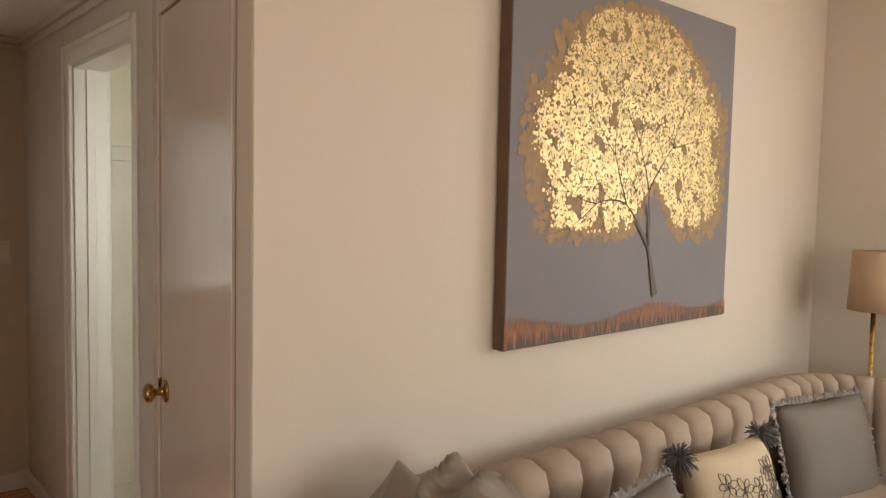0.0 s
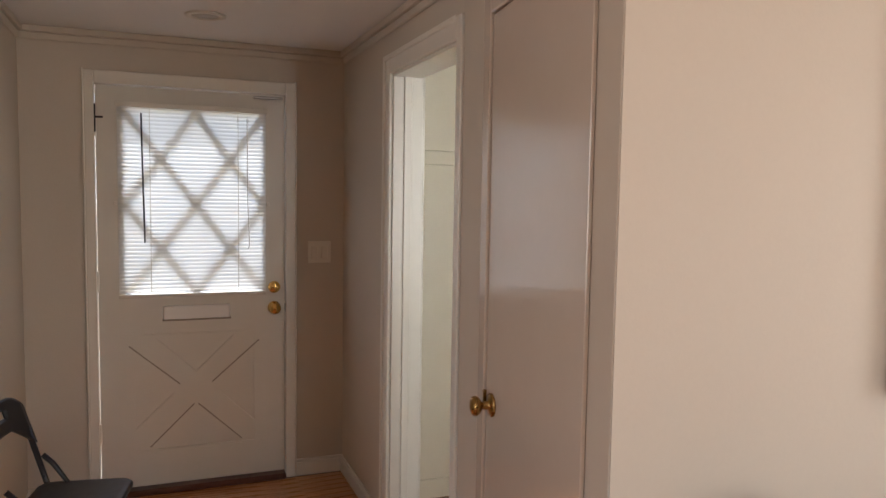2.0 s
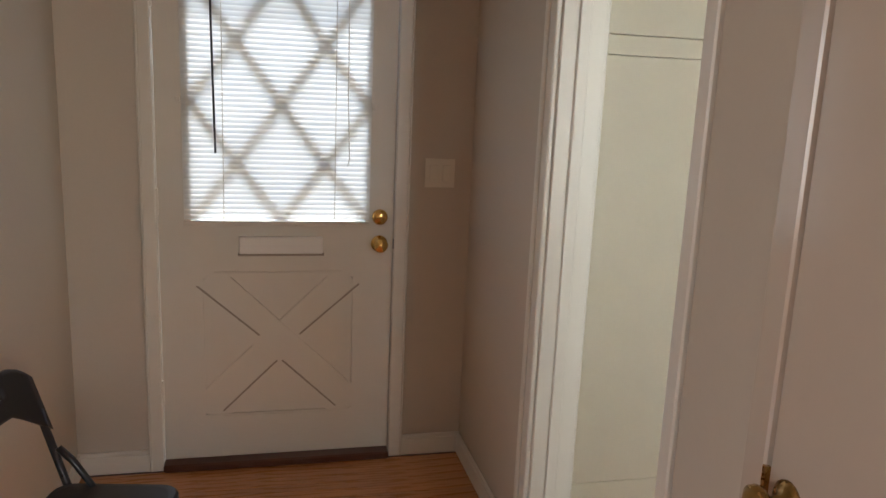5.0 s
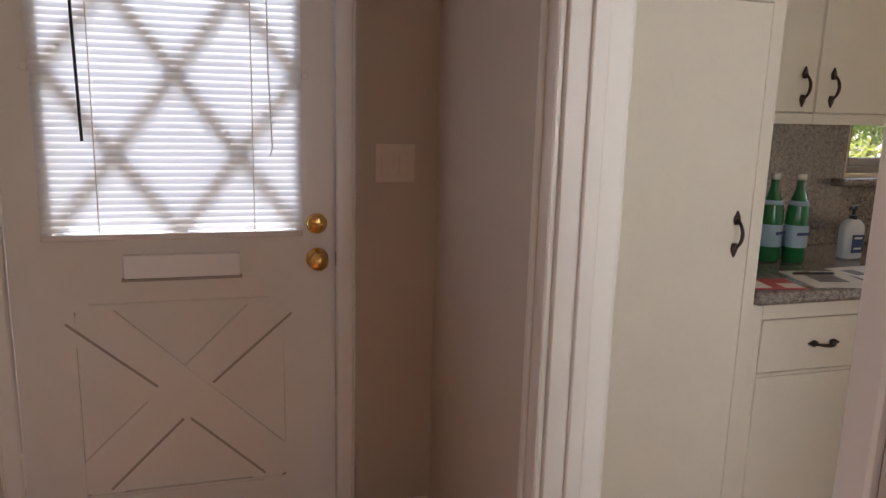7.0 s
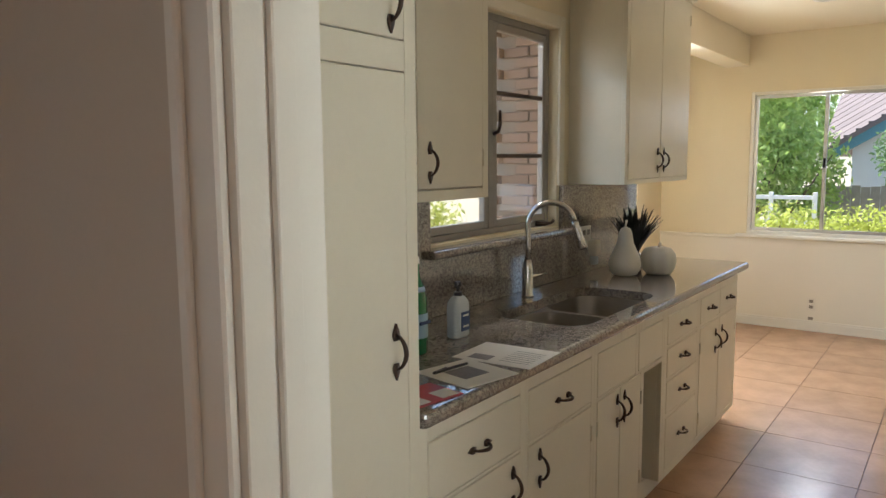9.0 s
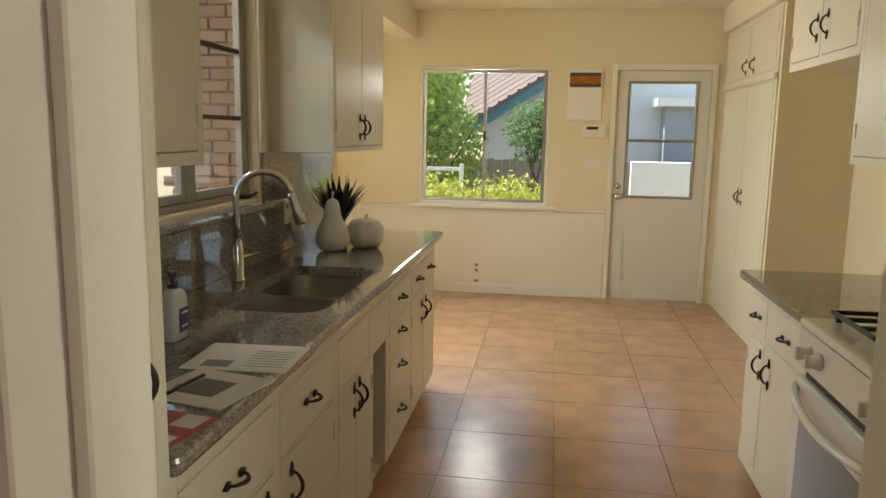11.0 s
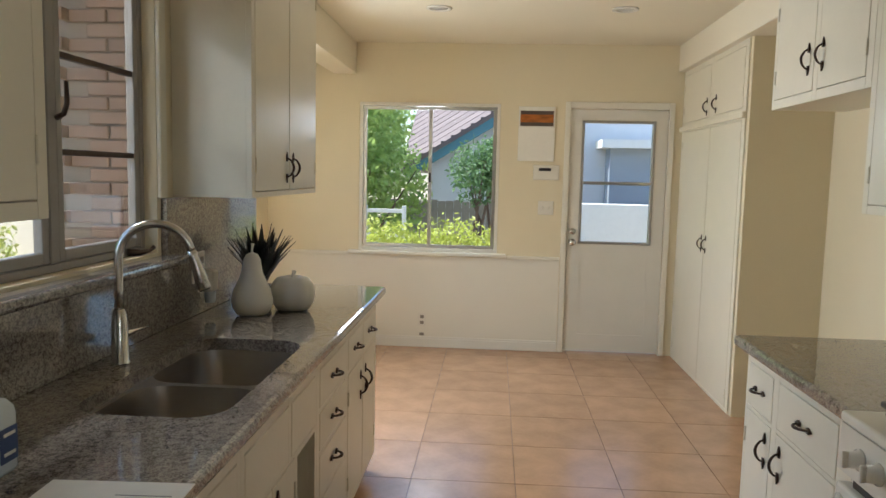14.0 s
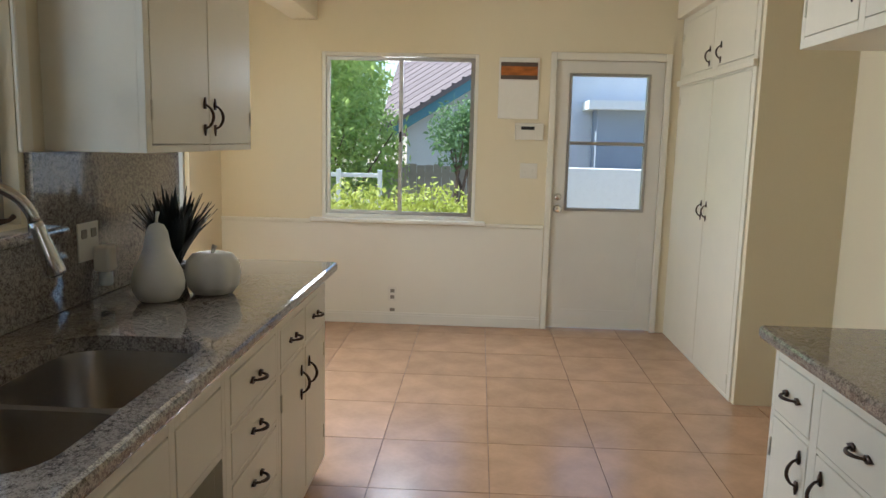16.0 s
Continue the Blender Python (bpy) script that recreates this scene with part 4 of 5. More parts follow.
for p, q in zip(rings, rings[1:]):
    for i in range(64):
        bm.faces.new((p[i], p[(i + 1) % 64], q[(i + 1) % 64], q[i]))
bm.faces.new(rings[0])
bm.faces.new(rings[-1])
wpart("body", bm, CERAMIC, ap, smooth=True)
wpart("stem", tube(bmesh.new(), [(4.83, 4.86, 1.04), (4.832, 4.858, 1.058), (4.84, 4.855, 1.072)], [0.008, 0.007, 0.009], 8), CERAMIC, ap, smooth=True)
pl2 = thing("potted_succulent", (4.90, 5.02, 0.91), "dark spiky artificial succulent in a low pot", "plant")
wpart("pot", lathe(bmesh.new(), [(0.04, 0.911), (0.05, 0.95), (0.052, 1.0), (0.046, 1.0), (0.001, 0.99)], 20, Matrix.Translation((4.90, 5.02, 0))), BLACKP, pl2, smooth=True)
wpart("leaves", spiky(bmesh.new(), (4.90, 5.02, 0.99), 72, 0.285, 0.66, 0.021, 5), LEAFD, pl2)

soap = thing("soap_dispenser", (3.118, 4.948, 0.91), "clear gel dispenser with black pump and navy label", "soap dispenser")
bm = bmesh.new()
prev = None
for k, z in ((0.006, 0.911), (0, 0.918), (0, 1.02), (0.004, 1.035), (0.018, 1.05), (0.03, 1.054)):
    vs, es = loop(bm, rounded(3.075 + k, 3.161 - k, 4.923 + k * 0.5, 4.973 - k * 0.5, 0.017 - k * 0.3, 5), z)
    if prev:
        for i in range(len(vs)):
            bm.faces.new((prev[i], prev[(i + 1) % len(vs)], vs[(i + 1) % len(vs)], vs[i]))
    else:
        bm.faces.new(vs)
    prev = vs
bm.faces.new(prev)
sb = wpart("bottle", bm, CLEARPL, soap, smooth=True)
wbox("label", (3.10, 3.148, 4.9205, 4.9225, 0.935, 1.0), NAVY, sb)
for z in (0.948, 0.985):
    wbox("print_bar", (3.108, 3.14, 4.919, 4.9203, z, z + 0.006), PAPER, sb)
wpart("pump", tube(bmesh.new(), [(3.118, 4.948, 1.052), (3.118, 4.948, 1.066), (3.118, 4.948, 1.067), (3.118, 4.948, 1.085), (3.118, 4.948, 1.086), (3.118, 4.948, 1.10)], [0.014, 0.014, 0.006, 0.006, 0.013, 0.011], 12), BLACKP, soap)
wpart("spout", tube(bmesh.new(), [(3.118, 4.948, 1.094), (3.09, 4.935, 1.096), (3.08, 4.93, 1.088)], [0.006, 0.005, 0.004], 8), BLACKP, soap)

bt = thing("water_bottle", (2.865, 4.935, 0.91), "green glass water bottle with pale blue label", "bottle", group="green glass bottles")
part("glass", lathe(bmesh.new(), [(0.034, 0.001), (0.039, 0.008), (0.039, 0.16), (0.034, 0.195), (0.02, 0.235), (0.0145, 0.26), (0.0145, 0.288)], 24), GREENGLASS, bt, smooth=True)
part("label", lathe(bmesh.new(), [(0.0392, 0.055), (0.0395, 0.056), (0.0395, 0.13), (0.0392, 0.131)], 24), LABELBLUE, bt, "pale blue paper label", True)
part("neck_label", lathe(bmesh.new(), [(0.0335, 0.198), (0.029, 0.213)], 24), LABELBLUE, bt, smooth=True)
part("cap", lathe(bmesh.new(), [(0.0155, 0.283), (0.0155, 0.302), (0.014, 0.304)], 18), PLATE, bt, "pale screw cap", True)
part("print_bar", box(bmesh.new(), -0.025, 0.025, -0.0412, -0.036, 0.098, 0.108), NAVY, bt)
copy_thing(bt, pose(2.785, 4.965, 0.91, 0, 0, 20))
copy_thing(bt, pose(2.70, 4.99, 0.91, 0, 0, -30))


def sheet(name, label, cx, cy, w, h, rz, mat, marks, z=0.9108, t=0.0015):
    o = thing(name, (cx, cy, z), label, "paper")
    o.rotation_euler = (0, 0, radians(rz))
    part("page", box(bmesh.new(), -w / 2, w / 2, -h / 2, h / 2, 0, t), mat, o)
    for a, b, c, d, mm in marks:
        part("print", box(bmesh.new(), a, b, c, d, t, t + 0.0006), mm, o)
    return o


lines = [(-0.05, 0.09, y, y + 0.004, INK) for y in (0.02, 0.035, 0.05, 0.065)]
sheet("flyer", "white printed flyer with a small dark photograph", 3.005, 4.69, 0.216, 0.262, 3, PAPER, [(-0.085, -0.035, 0.02, 0.09, INK)] + [(-0.07 + 0.02 * i, -0.068 + 0.02 * i, -0.11, -0.01, INK) for i in range(7)])
sheet("flyer", "cream printed sheet with a grey photograph", 2.775, 4.682, 0.20, 0.21, -12, PAPER, [(-0.05, 0.045, -0.045, 0.045, INK)], 0.9108, 0.003)
sheet("brochure", "red and white folded brochure under the flyers", 2.545, 4.665, 0.17, 0.13, -10, REDINK, [(-0.07, -0.02, -0.055, 0.05, PAPER), (0.02, 0.08, -0.055, 0.0, PAPER)], 0.9108, 0.002)
pen = thing("pen", (2.79, 4.735, 0.918), "black ballpoint pen lying across the papers", "pen")
wpart("barrel", tube(bmesh.new(), [(2.70, 4.745, 0.9185), (2.705, 4.745, 0.9185), (2.80, 4.73, 0.9185), (2.835, 4.724, 0.9185), (2.842, 4.723, 0.9185)], [0.003, 0.0045, 0.0045, 0.004, 0.001], 10), BLACKP, pen)
wbox("clip", (2.71, 2.755, 4.738, 4.742, 0.9225, 0.9245), CHROME, pen)

# ---- front door ----
door = thing("door_1", (0.855, 5.14, 0.0), "white painted front door with crossbuck panel and blind", "front door", kind="structure")
GX0, GX1, GZ0, GZ1 = 0.525, 1.195, 1.03, 1.955
bm = bmesh.new()
for a, b, c, d in cells(0.40, 1.31, 0.035, 2.06, [(GX0, GX1, GZ0, GZ1), (0.56, 1.15, 0.22, 0.80)]):
    box(bm, a, b, 5.135, 5.18, c, d)
box(bm, 0.56, 1.15, 5.147, 5.17, 0.22, 0.80)
wpart("slab", bm, DOORW, door)
CX, CZ = 0.855, 0.51


def brace(bm, a, b, w, y0, y1):
    a, b = Vector((a[0], 0, a[1])), Vector((b[0], 0, b[1]))
    d = (b - a).normalized()
    n = Vector((-d.z, 0, d.x)) * w / 2
    extrude_poly(bm, [Vector((p.x, y0, p.z)) for p in (a + n, b + n, b - n, a - n)], y1 - y0, (0, 1, 0))
    return bm


for a, b in (((0.565, 0.79), (1.145, 0.23)), ((1.145, 0.79), (0.565, 0.23))):
    y = 5.1365 if a[0] < 1 else 5.1385
    wpart("crossbuck", brace(bmesh.new(), a, b, 0.15, y, 5.147), DOORW, door)
wbox("panel_moulding", (0.60, 1.11, 5.133, 5.14, 0.815, 0.822), DOORW, door, 0.002)
wbox("panel_moulding", (0.63, 1.08, 5.133, 5.14, 0.205, 0.214), DOORW, door, 0.002)
# thin dark strips paint the shadow lines along the crossbuck edges
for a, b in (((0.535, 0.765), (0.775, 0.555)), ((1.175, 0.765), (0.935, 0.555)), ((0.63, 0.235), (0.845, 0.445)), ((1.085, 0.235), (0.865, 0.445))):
    wpart("edge_shadow", brace(bmesh.new(), a, b, 0.007, 5.1325, 5.1345), DOORSHADOW, door, "crossbuck edge shadow, laid on as a dark strip")
# lattice and glass behind the blind
W, H = GX1 - GX0, GZ1 - GZ0
mx, mz = (GX0 + GX1) / 2, (GZ0 + GZ1) / 2
STEPX, STEPZ = W / 2, H / 2 * 0.98


def clip_line(px, pz, dx_, dz_):
    ts = []
    for lo, hi, p, d in ((GX0, GX1, px, dx_), (GZ0, GZ1, pz, dz_)):
        ts.append(sorted(((lo - p) / d, (hi - p) / d)))
    t0, t1 = max(ts[0][0], ts[1][0]), min(ts[0][1], ts[1][1])
    return ((px + dx_ * t0, pz + dz_ * t0), (px + dx_ * t1, pz + dz_ * t1)) if t1 - t0 > 0.08 else None


for s in (1, -1):
    for k in (-1, 0, 1):
        seg = clip_line(mx + k * STEPX, mz, STEPX / 2, s * STEPZ / 2)
        if seg:
            wpart("lattice_bar", brace(bmesh.new(), *seg, 0.032, 5.144 + 0.003 * s, 5.146 + 0.003 * s), DOORW, door)
p = wbox("pane", (GX0, GX1, 5.176, 5.179, GZ0, GZ1), GLASS, door)
p.visible_shadow = False
# mini blind: a thing hung on the door
bl = thing("mini_blind", (0.865, 5.125, 1.0), "white closed mini blind with a black tilt wand", "blind")
BX0, BX1, BZ0, BZ1 = 0.49, 1.217, 1.015, 1.982
sm = bmesh.new()
tilt = radians(62)
hw = 0.0125
rows = []
for i in range(5):
    f = i / 4 * 2 - 1
    bow = 0.0025 * (1 - f * f)
    rows.append((f * hw * math.cos(tilt) - bow * math.sin(tilt), f * hw * math.sin(tilt) + bow * math.cos(tilt)))
va = [[sm.verts.new((x, y, z)) for y, z in rows] for x in (-(BX1 - BX0) / 2 + 0.006, (BX1 - BX0) / 2 - 0.006)]
for i in range(4):
    sm.faces.new((va[0][i], va[1][i], va[1][i + 1], va[0][i + 1]))
slat_mesh = mesh_of(sm, "slat", SLAT, True)
n = int((BZ1 - BZ0 - 0.05) / 0.0195) + 1
for i in range(n):
    o = new("slat", slat_mesh)
    o.parent = bl
    o.location = (0.8535 - 0.865, 5.124 - 5.125, BZ0 + 0.03 + 0.0195 * i - 1.0)
wbox("head_rail", (BX0, BX1, 5.108, 5.133, BZ1 - 0.022, BZ1), TRIM, bl, 0.002)
wbox("bottom_rail", (BX0 + 0.004, BX1 - 0.004, 5.112, 5.131, BZ0 - 0.005, BZ0 + 0.014), DOORW, bl, 0.003)
for x in (0.645, 1.07):
    wbox("ladder_cord", (x - 0.0015, x + 0.0015, 5.1135, 5.115, BZ0, BZ1 - 0.02), TRIM, bl)
wpart("tilt_wand", tube(bmesh.new(), [(0.607, 5.104, 1.93), (0.612, 5.103, 1.60), (0.618, 5.102, 1.29)], 0.0042, 8), BLACKP, bl, "dark tilt wand")
wpart("pull_cord", tube(bmesh.new(), [(1.115, 5.105, 1.93), (1.117, 5.104, 1.5), (1.125, 5.104, 1.28), (1.118, 5.104, 1.25)], 0.002, 6), TRIM, bl)
for x in (BX0 - 0.006, BX1 + 0.006):
    wbox("hold_bracket", (x - 0.008, x + 0.008, 5.118, 5.134, 1.475, 1.495), TRIM, bl, 0.002)
# mail slot, knob, hinges
ms = wbox("mail_slot", (0.70, 1.025, 5.112, 5.1345, 0.895, 0.965), PLATEW, door, 0.004, 2, "white mail slot cover")
# lip coloured dark to paint the shadow below the mail slot cover
wbox("shaded_lip", (0.695, 1.03, 5.106, 5.1345, 0.889, 0.897), DOORSHADOW, ms, 0.002)
for z, prof, nm in ((1.045, [(0.032, 0), (0.032, 0.006), (0.024, 0.012), (0.014, 0.016), (0.001, 0.017)], "deadbolt"),
                    (0.935, [(0.034, 0), (0.034, 0.006), (0.014, 0.011), (0.013, 0.03), (0.027, 0.037), (0.030, 0.05), (0.024, 0.062), (0.001, 0.066)], "door_knob")):
    wpart(nm, lathe(bmesh.new(), prof, 24, Matrix.Translation((1.255, 5.135, z)) @ Matrix.Rotation(radians(90), 4, "X")), BRASS, door, "polished brass " + nm.replace("_", " "), True)
wbox("turn_piece", (1.235, 1.275, 5.108, 5.12, 1.041, 1.049), BRASS, door, 0.002)
wbox("strike", (1.311, 1.319, 5.112, 5.134, 0.915, 0.955), BLACKP, door, 0.001)
for z in (0.33, 1.10, 1.86):
    wpart("hinge", lathe(bmesh.new(), [(0.008, -0.05), (0.008, 0.05)], 10, Matrix.Translation((0.398, 5.122, z))), TRIM, door)
stop = wbox("hinge_pin_stop", (0.366, 0.436, 5.104, 5.112, 1.897, 1.907), BLACKM, door, 0.002, 1, "black hinge-pin door stop")
wpart("pin", tube(bmesh.new(), [(0.398, 5.108, 1.83), (0.398, 5.108, 1.965)], 0.006, 8), BLACKM, stop)
wbox("closer_bracket", (1.15, 1.30, 5.118, 5.133, 2.035, 2.05), ALU, door, 0.003)
frame_trim("trim_front_door_casing", "white painted casing round the front door", [
    (0.352, 0.398, 5.10, 5.12, 0, 2.125), (1.312, 1.362, 5.10, 5.12, 0, 2.125), (0.398, 1.312, 5.10, 5.12, 2.063, 2.125),
    (0.344, 0.354, 5.095, 5.12, 0, 2.132), (1.36, 1.37, 5.095, 5.12, 0, 2.132)], TRIM)
structure("threshold", (0.398, 1.312, 5.08, 5.27, 0.0, 0.032), WALNUT, "dark worn wooden door threshold", "threshold", 0.006)
sw = thing("wall_switch", (1.495, 5.12, 1.17), "white double rocker light switch by the front door", "switch")
wbox("plate", (1.433, 1.557, 5.113, 5.119, 1.172, 1.29), PLATE, sw, 0.002)
for x in (1.468, 1.522):
    wbox("rocker", (x - 0.017, x + 0.017, 5.108, 5.1135, 1.197, 1.265), PLATE, sw, 0.002)

# ---- closet door on the slightly turned wall ----
cl = thing("door_3", (1.63, 3.48, 0.0), "glossy beige flush closet door with aged brass knob, closed", "closet door", kind="structure")
cl.rotation_euler = (0, 0, math.atan2(-1.14, -0.136))
part("slab", box(bmesh.new(), 0.40, 1.04, -0.012, -0.001, 0.012, 2.06, 0.002), CLOSET, cl)
bm = bmesh.new()
box(bm, 0.335, 0.395, -0.02, -0.001, 0, 2.125, 0.004)
box(bm, 0.395, 1.045, -0.02, -0.001, 2.065, 2.125, 0.004)
part("casing", bm, CLOSET, cl)
part("corner_bead", box(bmesh.new(), 1.128, 1.146, -0.003, 0.0, 0, 2.5, 0.001), WALL, cl)
m = Matrix.Translation((0.455, -0.012, 0.955)) @ Matrix.Rotation(radians(90), 4, "X")
kn = part("door_knob", lathe(bmesh.new(), [(0.034, 0), (0.034, 0.005), (0.026, 0.009), (0.012, 0.013), (0.011, 0.034), (0.022, 0.038), (0.029, 0.048), (0.027, 0.058), (0.015, 0.064), (0.001, 0.065)], 24, m), OLDBRASS, cl, "aged brass door knob", True)
part("latch_plate", box(bmesh.new(), 0.393, 0.402, -0.021, -0.012, 0.93, 0.985), OLDBRASS, cl)

# ---- folding chair ----
ch = thing("folding_chair", (0.372, 3.985, 0.0), "black folding chair with slotted plastic back", "chair")
ch.rotation_euler = (0, 0, radians(-10))
# local: +x is the way the chair faces, y its width
for s in (-1, 1):
    y = 0.205 * s
    part("front_leg", tube(bmesh.new(), [(-0.195, y, 0.66), (-0.13, y, 0.44), (0.20, y, 0.01)], 0.011, 10), BLACKM, ch, smooth=True)
    part("rear_leg", tube(bmesh.new(), [(-0.135, y * 0.86, 0.565), (-0.10, y * 0.86, 0.53), (-0.04, y * 0.86, 0.44), (-0.22, y * 0.86, 0.01)], 0.010, 10), BLACKM, ch, smooth=True)
    part("foot", tube(bmesh.new(), [(0.198, y, 0.0), (0.19, y, 0.03)], 0.014, 10), BLACKP, ch)
part("cross_bar", tube(bmesh.new(), [(0.13, -0.205, 0.11), (0.13, 0.205, 0.11)], 0.009, 8), BLACKM, ch, smooth=True)
part("cross_bar", tube(bmesh.new(), [(-0.18, -0.176, 0.11), (-0.18, 0.176, 0.11)], 0.009, 8), BLACKM, ch, smooth=True)
bm = bmesh.new()
prev = None
for k, z in ((0.012, 0.43), (0, 0.436), (0, 0.448), (0.006, 0.455), (0.02, 0.457)):
    vs, es = loop(bm, rounded(-0.15 + k, 0.185 - k, -0.195 + k, 0.195 - k, 0.05, 6), z)
    if prev:
        for i in range(len(vs)):
            bm.faces.new((prev[i], prev[(i + 1) % len(vs)], vs[(i + 1) % len(vs)], vs[i]))
    else:
        bm.faces.new(vs)
    prev = vs
bm.faces.new(prev)
part("seat", bm, BLACKP, ch, smooth=False)
# back shell with a slot, gently curved
bm = bmesh.new()


def back_pt(u, v, off):
    z = 0.60 + v * 0.19
    x = -0.175 - v * 0.06 - 0.03 * (1 - (u / 0.215) ** 2) + off
    return Vector((x, u, z))


NU, NV = 24, 14
grid = {}
for i in range(NU + 1):
    for j in range(NV + 1):
        u = -0.215 + 0.43 * i / NU
        e = abs(u) / 0.215
        top = 1.0 - 0.22 * max(0, (e - 0.7) / 0.3) ** 2
        bot = 0.42 - 0.42 * max(0, (e - 0.5) / 0.5) ** 1.2
        v = bot + (top - bot) * j / NV
        grid[i, j] = [bm.verts.new(back_pt(u, v, o)) for o in (0, 0.012)]
inside = lambda i, j: 6 <= i < 18 and 6 <= j < 10
for i in range(NU):
    for j in range(NV):
        if inside(i, j):
            continue
        for o in (0, 1):
            bm.faces.new([grid[a, b][o] for a, b in ((i, j), (i + 1, j), (i + 1, j + 1), (i, j + 1))])
        for (a, b, ni, nj) in (((i, j), (i + 1, j), i, j - 1), ((i, j + 1), (i + 1, j + 1), i, j + 1), ((i, j), (i, j + 1), i - 1, j), ((i + 1, j), (i + 1, j + 1), i + 1, j)):
            if not (0 <= ni < NU and 0 <= nj < NV) or inside(ni, nj):
                bm.faces.new((grid[a][0], grid[b][0], grid[b][1], grid[a][1]))
part("backrest", bm, BLACKP, ch, "black plastic backrest with a handle slot", True)

# ---- painting ----
PX0, PX1, PZ0, PZ1, PY = 2.235, 3.475, 1.115, 2.225, 2.295
art = thing("canvas_painting", ((PX0 + PX1) / 2, 2.338, PZ0), "large canvas of a gold-leaf tree on slate mauve", "painting")
wbox("canvas_side", (PX0, PX1, PY + 0.0015, 2.338, PZ0, PZ1), CANVASEDGE, art, 0.003)
wbox("canvas", (PX0 + 0.004, PX1 - 0.004, PY - 0.001, PY + 0.001, PZ0 + 0.004, PZ1 - 0.004), CANVAS, art)
rnd = random.Random(7)
PW, PH = PX1 - PX0, PZ1 - PZ0


def blob(bm, x, z, r, y, n=7):
    a0 = rnd.uniform(0, 6.28)
    vs = [bm.verts.new((x + r * rnd.uniform(0.55, 1.2) * math.cos(a0 + 6.283 * k / n), y, z + r * rnd.uniform(0.55, 1.2) * math.sin(a0 + 6.283 * k / n))) for k in range(n)]
    bm.faces.new(vs)


def crown_pt(edge):
    """A point of the painted crown: broad below, narrowing to a rounded top, parted over the trunk."""
    while True:
        x, z = rnd.random(), rnd.random()
        v = (z - 0.27) / 0.69
        if not 0 <= v <= 1:
            continue
        half = 0.455 * (math.sqrt(max(0.02, 1 - ((v - 0.3) / 0.7) ** 2)) if v > 0.3 else 1 - 3.2 * (0.3 - v) ** 2)
        half *= 1 + 0.05 * math.sin(13 * v + (2 if x < 0.5 else 0)) + 0.05 * noise.noise(Vector((x * 6, z * 6, 8)))
        d = abs(x - 0.505) / max(half, 0.01)
        if not 0.045 < x < 0.965:
            continue
        if d > edge or v < (1 - edge) * 0.35 or v > 1 - (1 - edge) * 0.35:
            continue
        if z < 0.29 + 0.15 * max(0, 1 - abs(x - 0.58) / 0.12) + (1 - edge) * 0.2:
            continue
        return x, z


bm = bmesh.new()
for i in range(3000):
    x, z = crown_pt(1.06 + 0.16 * rnd.random() ** 1.5)
    blob(bm, PX0 + x * PW, PZ0 + z * PH, rnd.uniform(0.006, 0.02), PY - 0.00105 - 0.00000005 * i)
tagged(wpart("ochre_halo", bm, HALO, art, "thin brownish glaze round the crown"), kind="stuff")
bm = bmesh.new()
for i in range(3200):
    x, z = crown_pt(0.98 + 0.14 * rnd.random() ** 2)
    blob(bm, PX0 + x * PW, PZ0 + z * PH, rnd.uniform(0.006, 0.024), PY - 0.0012 - 0.0000006 * i)
tagged(wpart("ochre_underpaint", bm, OCHRE, art), kind="stuff")
bm = bmesh.new()
for i in range(16000):
    x, z = crown_pt(0.86 + 0.10 * rnd.random() ** 3)
    if noise.noise(Vector((x * 22, z * 17, 3))) < -0.42 + 0.22 * rnd.random():
        continue
    blob(bm, PX0 + x * PW, PZ0 + z * PH, rnd.uniform(0.0022, 0.0072), PY - 0.0035 - 0.00000015 * i, 5)
tagged(wpart("gold_leaf", bm, GOLD, art, "cracked gold-leaf foliage"), kind="stuff")
bm = bmesh.new()


def limb(x, z, a, ln, w, depth):
    pts, wd = [(x, z)], [w]
    for k in range(4):
        a += rnd.uniform(-0.16, 0.16)
        x, z = x + math.cos(a) * ln / 4, z + math.sin(a) * ln / 4
        pts.append((x, z))
        wd.append(w * (1 - 0.18 * (k + 1)))
    for (p, q, w0, w1) in zip(pts, pts[1:], wd, wd[1:]):
        d = Vector((q[0] - p[0], 0, q[1] - p[1])).normalized()
        nn = Vector((-d.z, 0, d.x))
        y = PY - 0.0062 - 0.0002 * depth
        vs = [Vector((p[0], y, p[1])) + nn * w0, Vector((q[0], y, q[1])) + nn * w1, Vector((q[0], y, q[1])) - nn * w1, Vector((p[0], y, p[1])) - nn * w0]
        bm.faces.new([bm.verts.new(v) for v in vs])
    if depth < 4:
        for s in (-1, 1):
            limb(x, z, a + s * rnd.uniform(0.25, 0.55), ln * rnd.uniform(0.82, 1.1), w * 0.5, depth + 1)
        if depth > 0:
            limb(pts[2][0], pts[2][1], a + rnd.choice((-1, 1)) * 0.7, ln * 0.55, w * 0.3, depth + 1)


limb(PX0 + 0.60 * PW, PZ0 + 0.10 * PH, 1.70, 0.18, 0.016, 0)
wpart("tree_trunk", bm, UMBER, art, "dark painted trunk and branches")
bm = bmesh.new()
for i in range(700):
    x = PX0 + 0.006 + rnd.random() * (PW - 0.012)
    h = rnd.uniform(0.03, 0.085) * (0.7 + 0.3 * math.sin(x * 9))
    y = PY - 0.0015 - 0.000004 * i
    vs = [(x - 0.008, y, PZ0 + 0.005), (x + 0.008, y, PZ0 + 0.005), (x + rnd.uniform(-0.01, 0.01), y, PZ0 + 0.02 + h)]
    bm.faces.new([bm.verts.new(v) for v in vs])
tagged(wpart("rust_grass", bm, RUST, art), kind="stuff")
bm = bmesh.new()
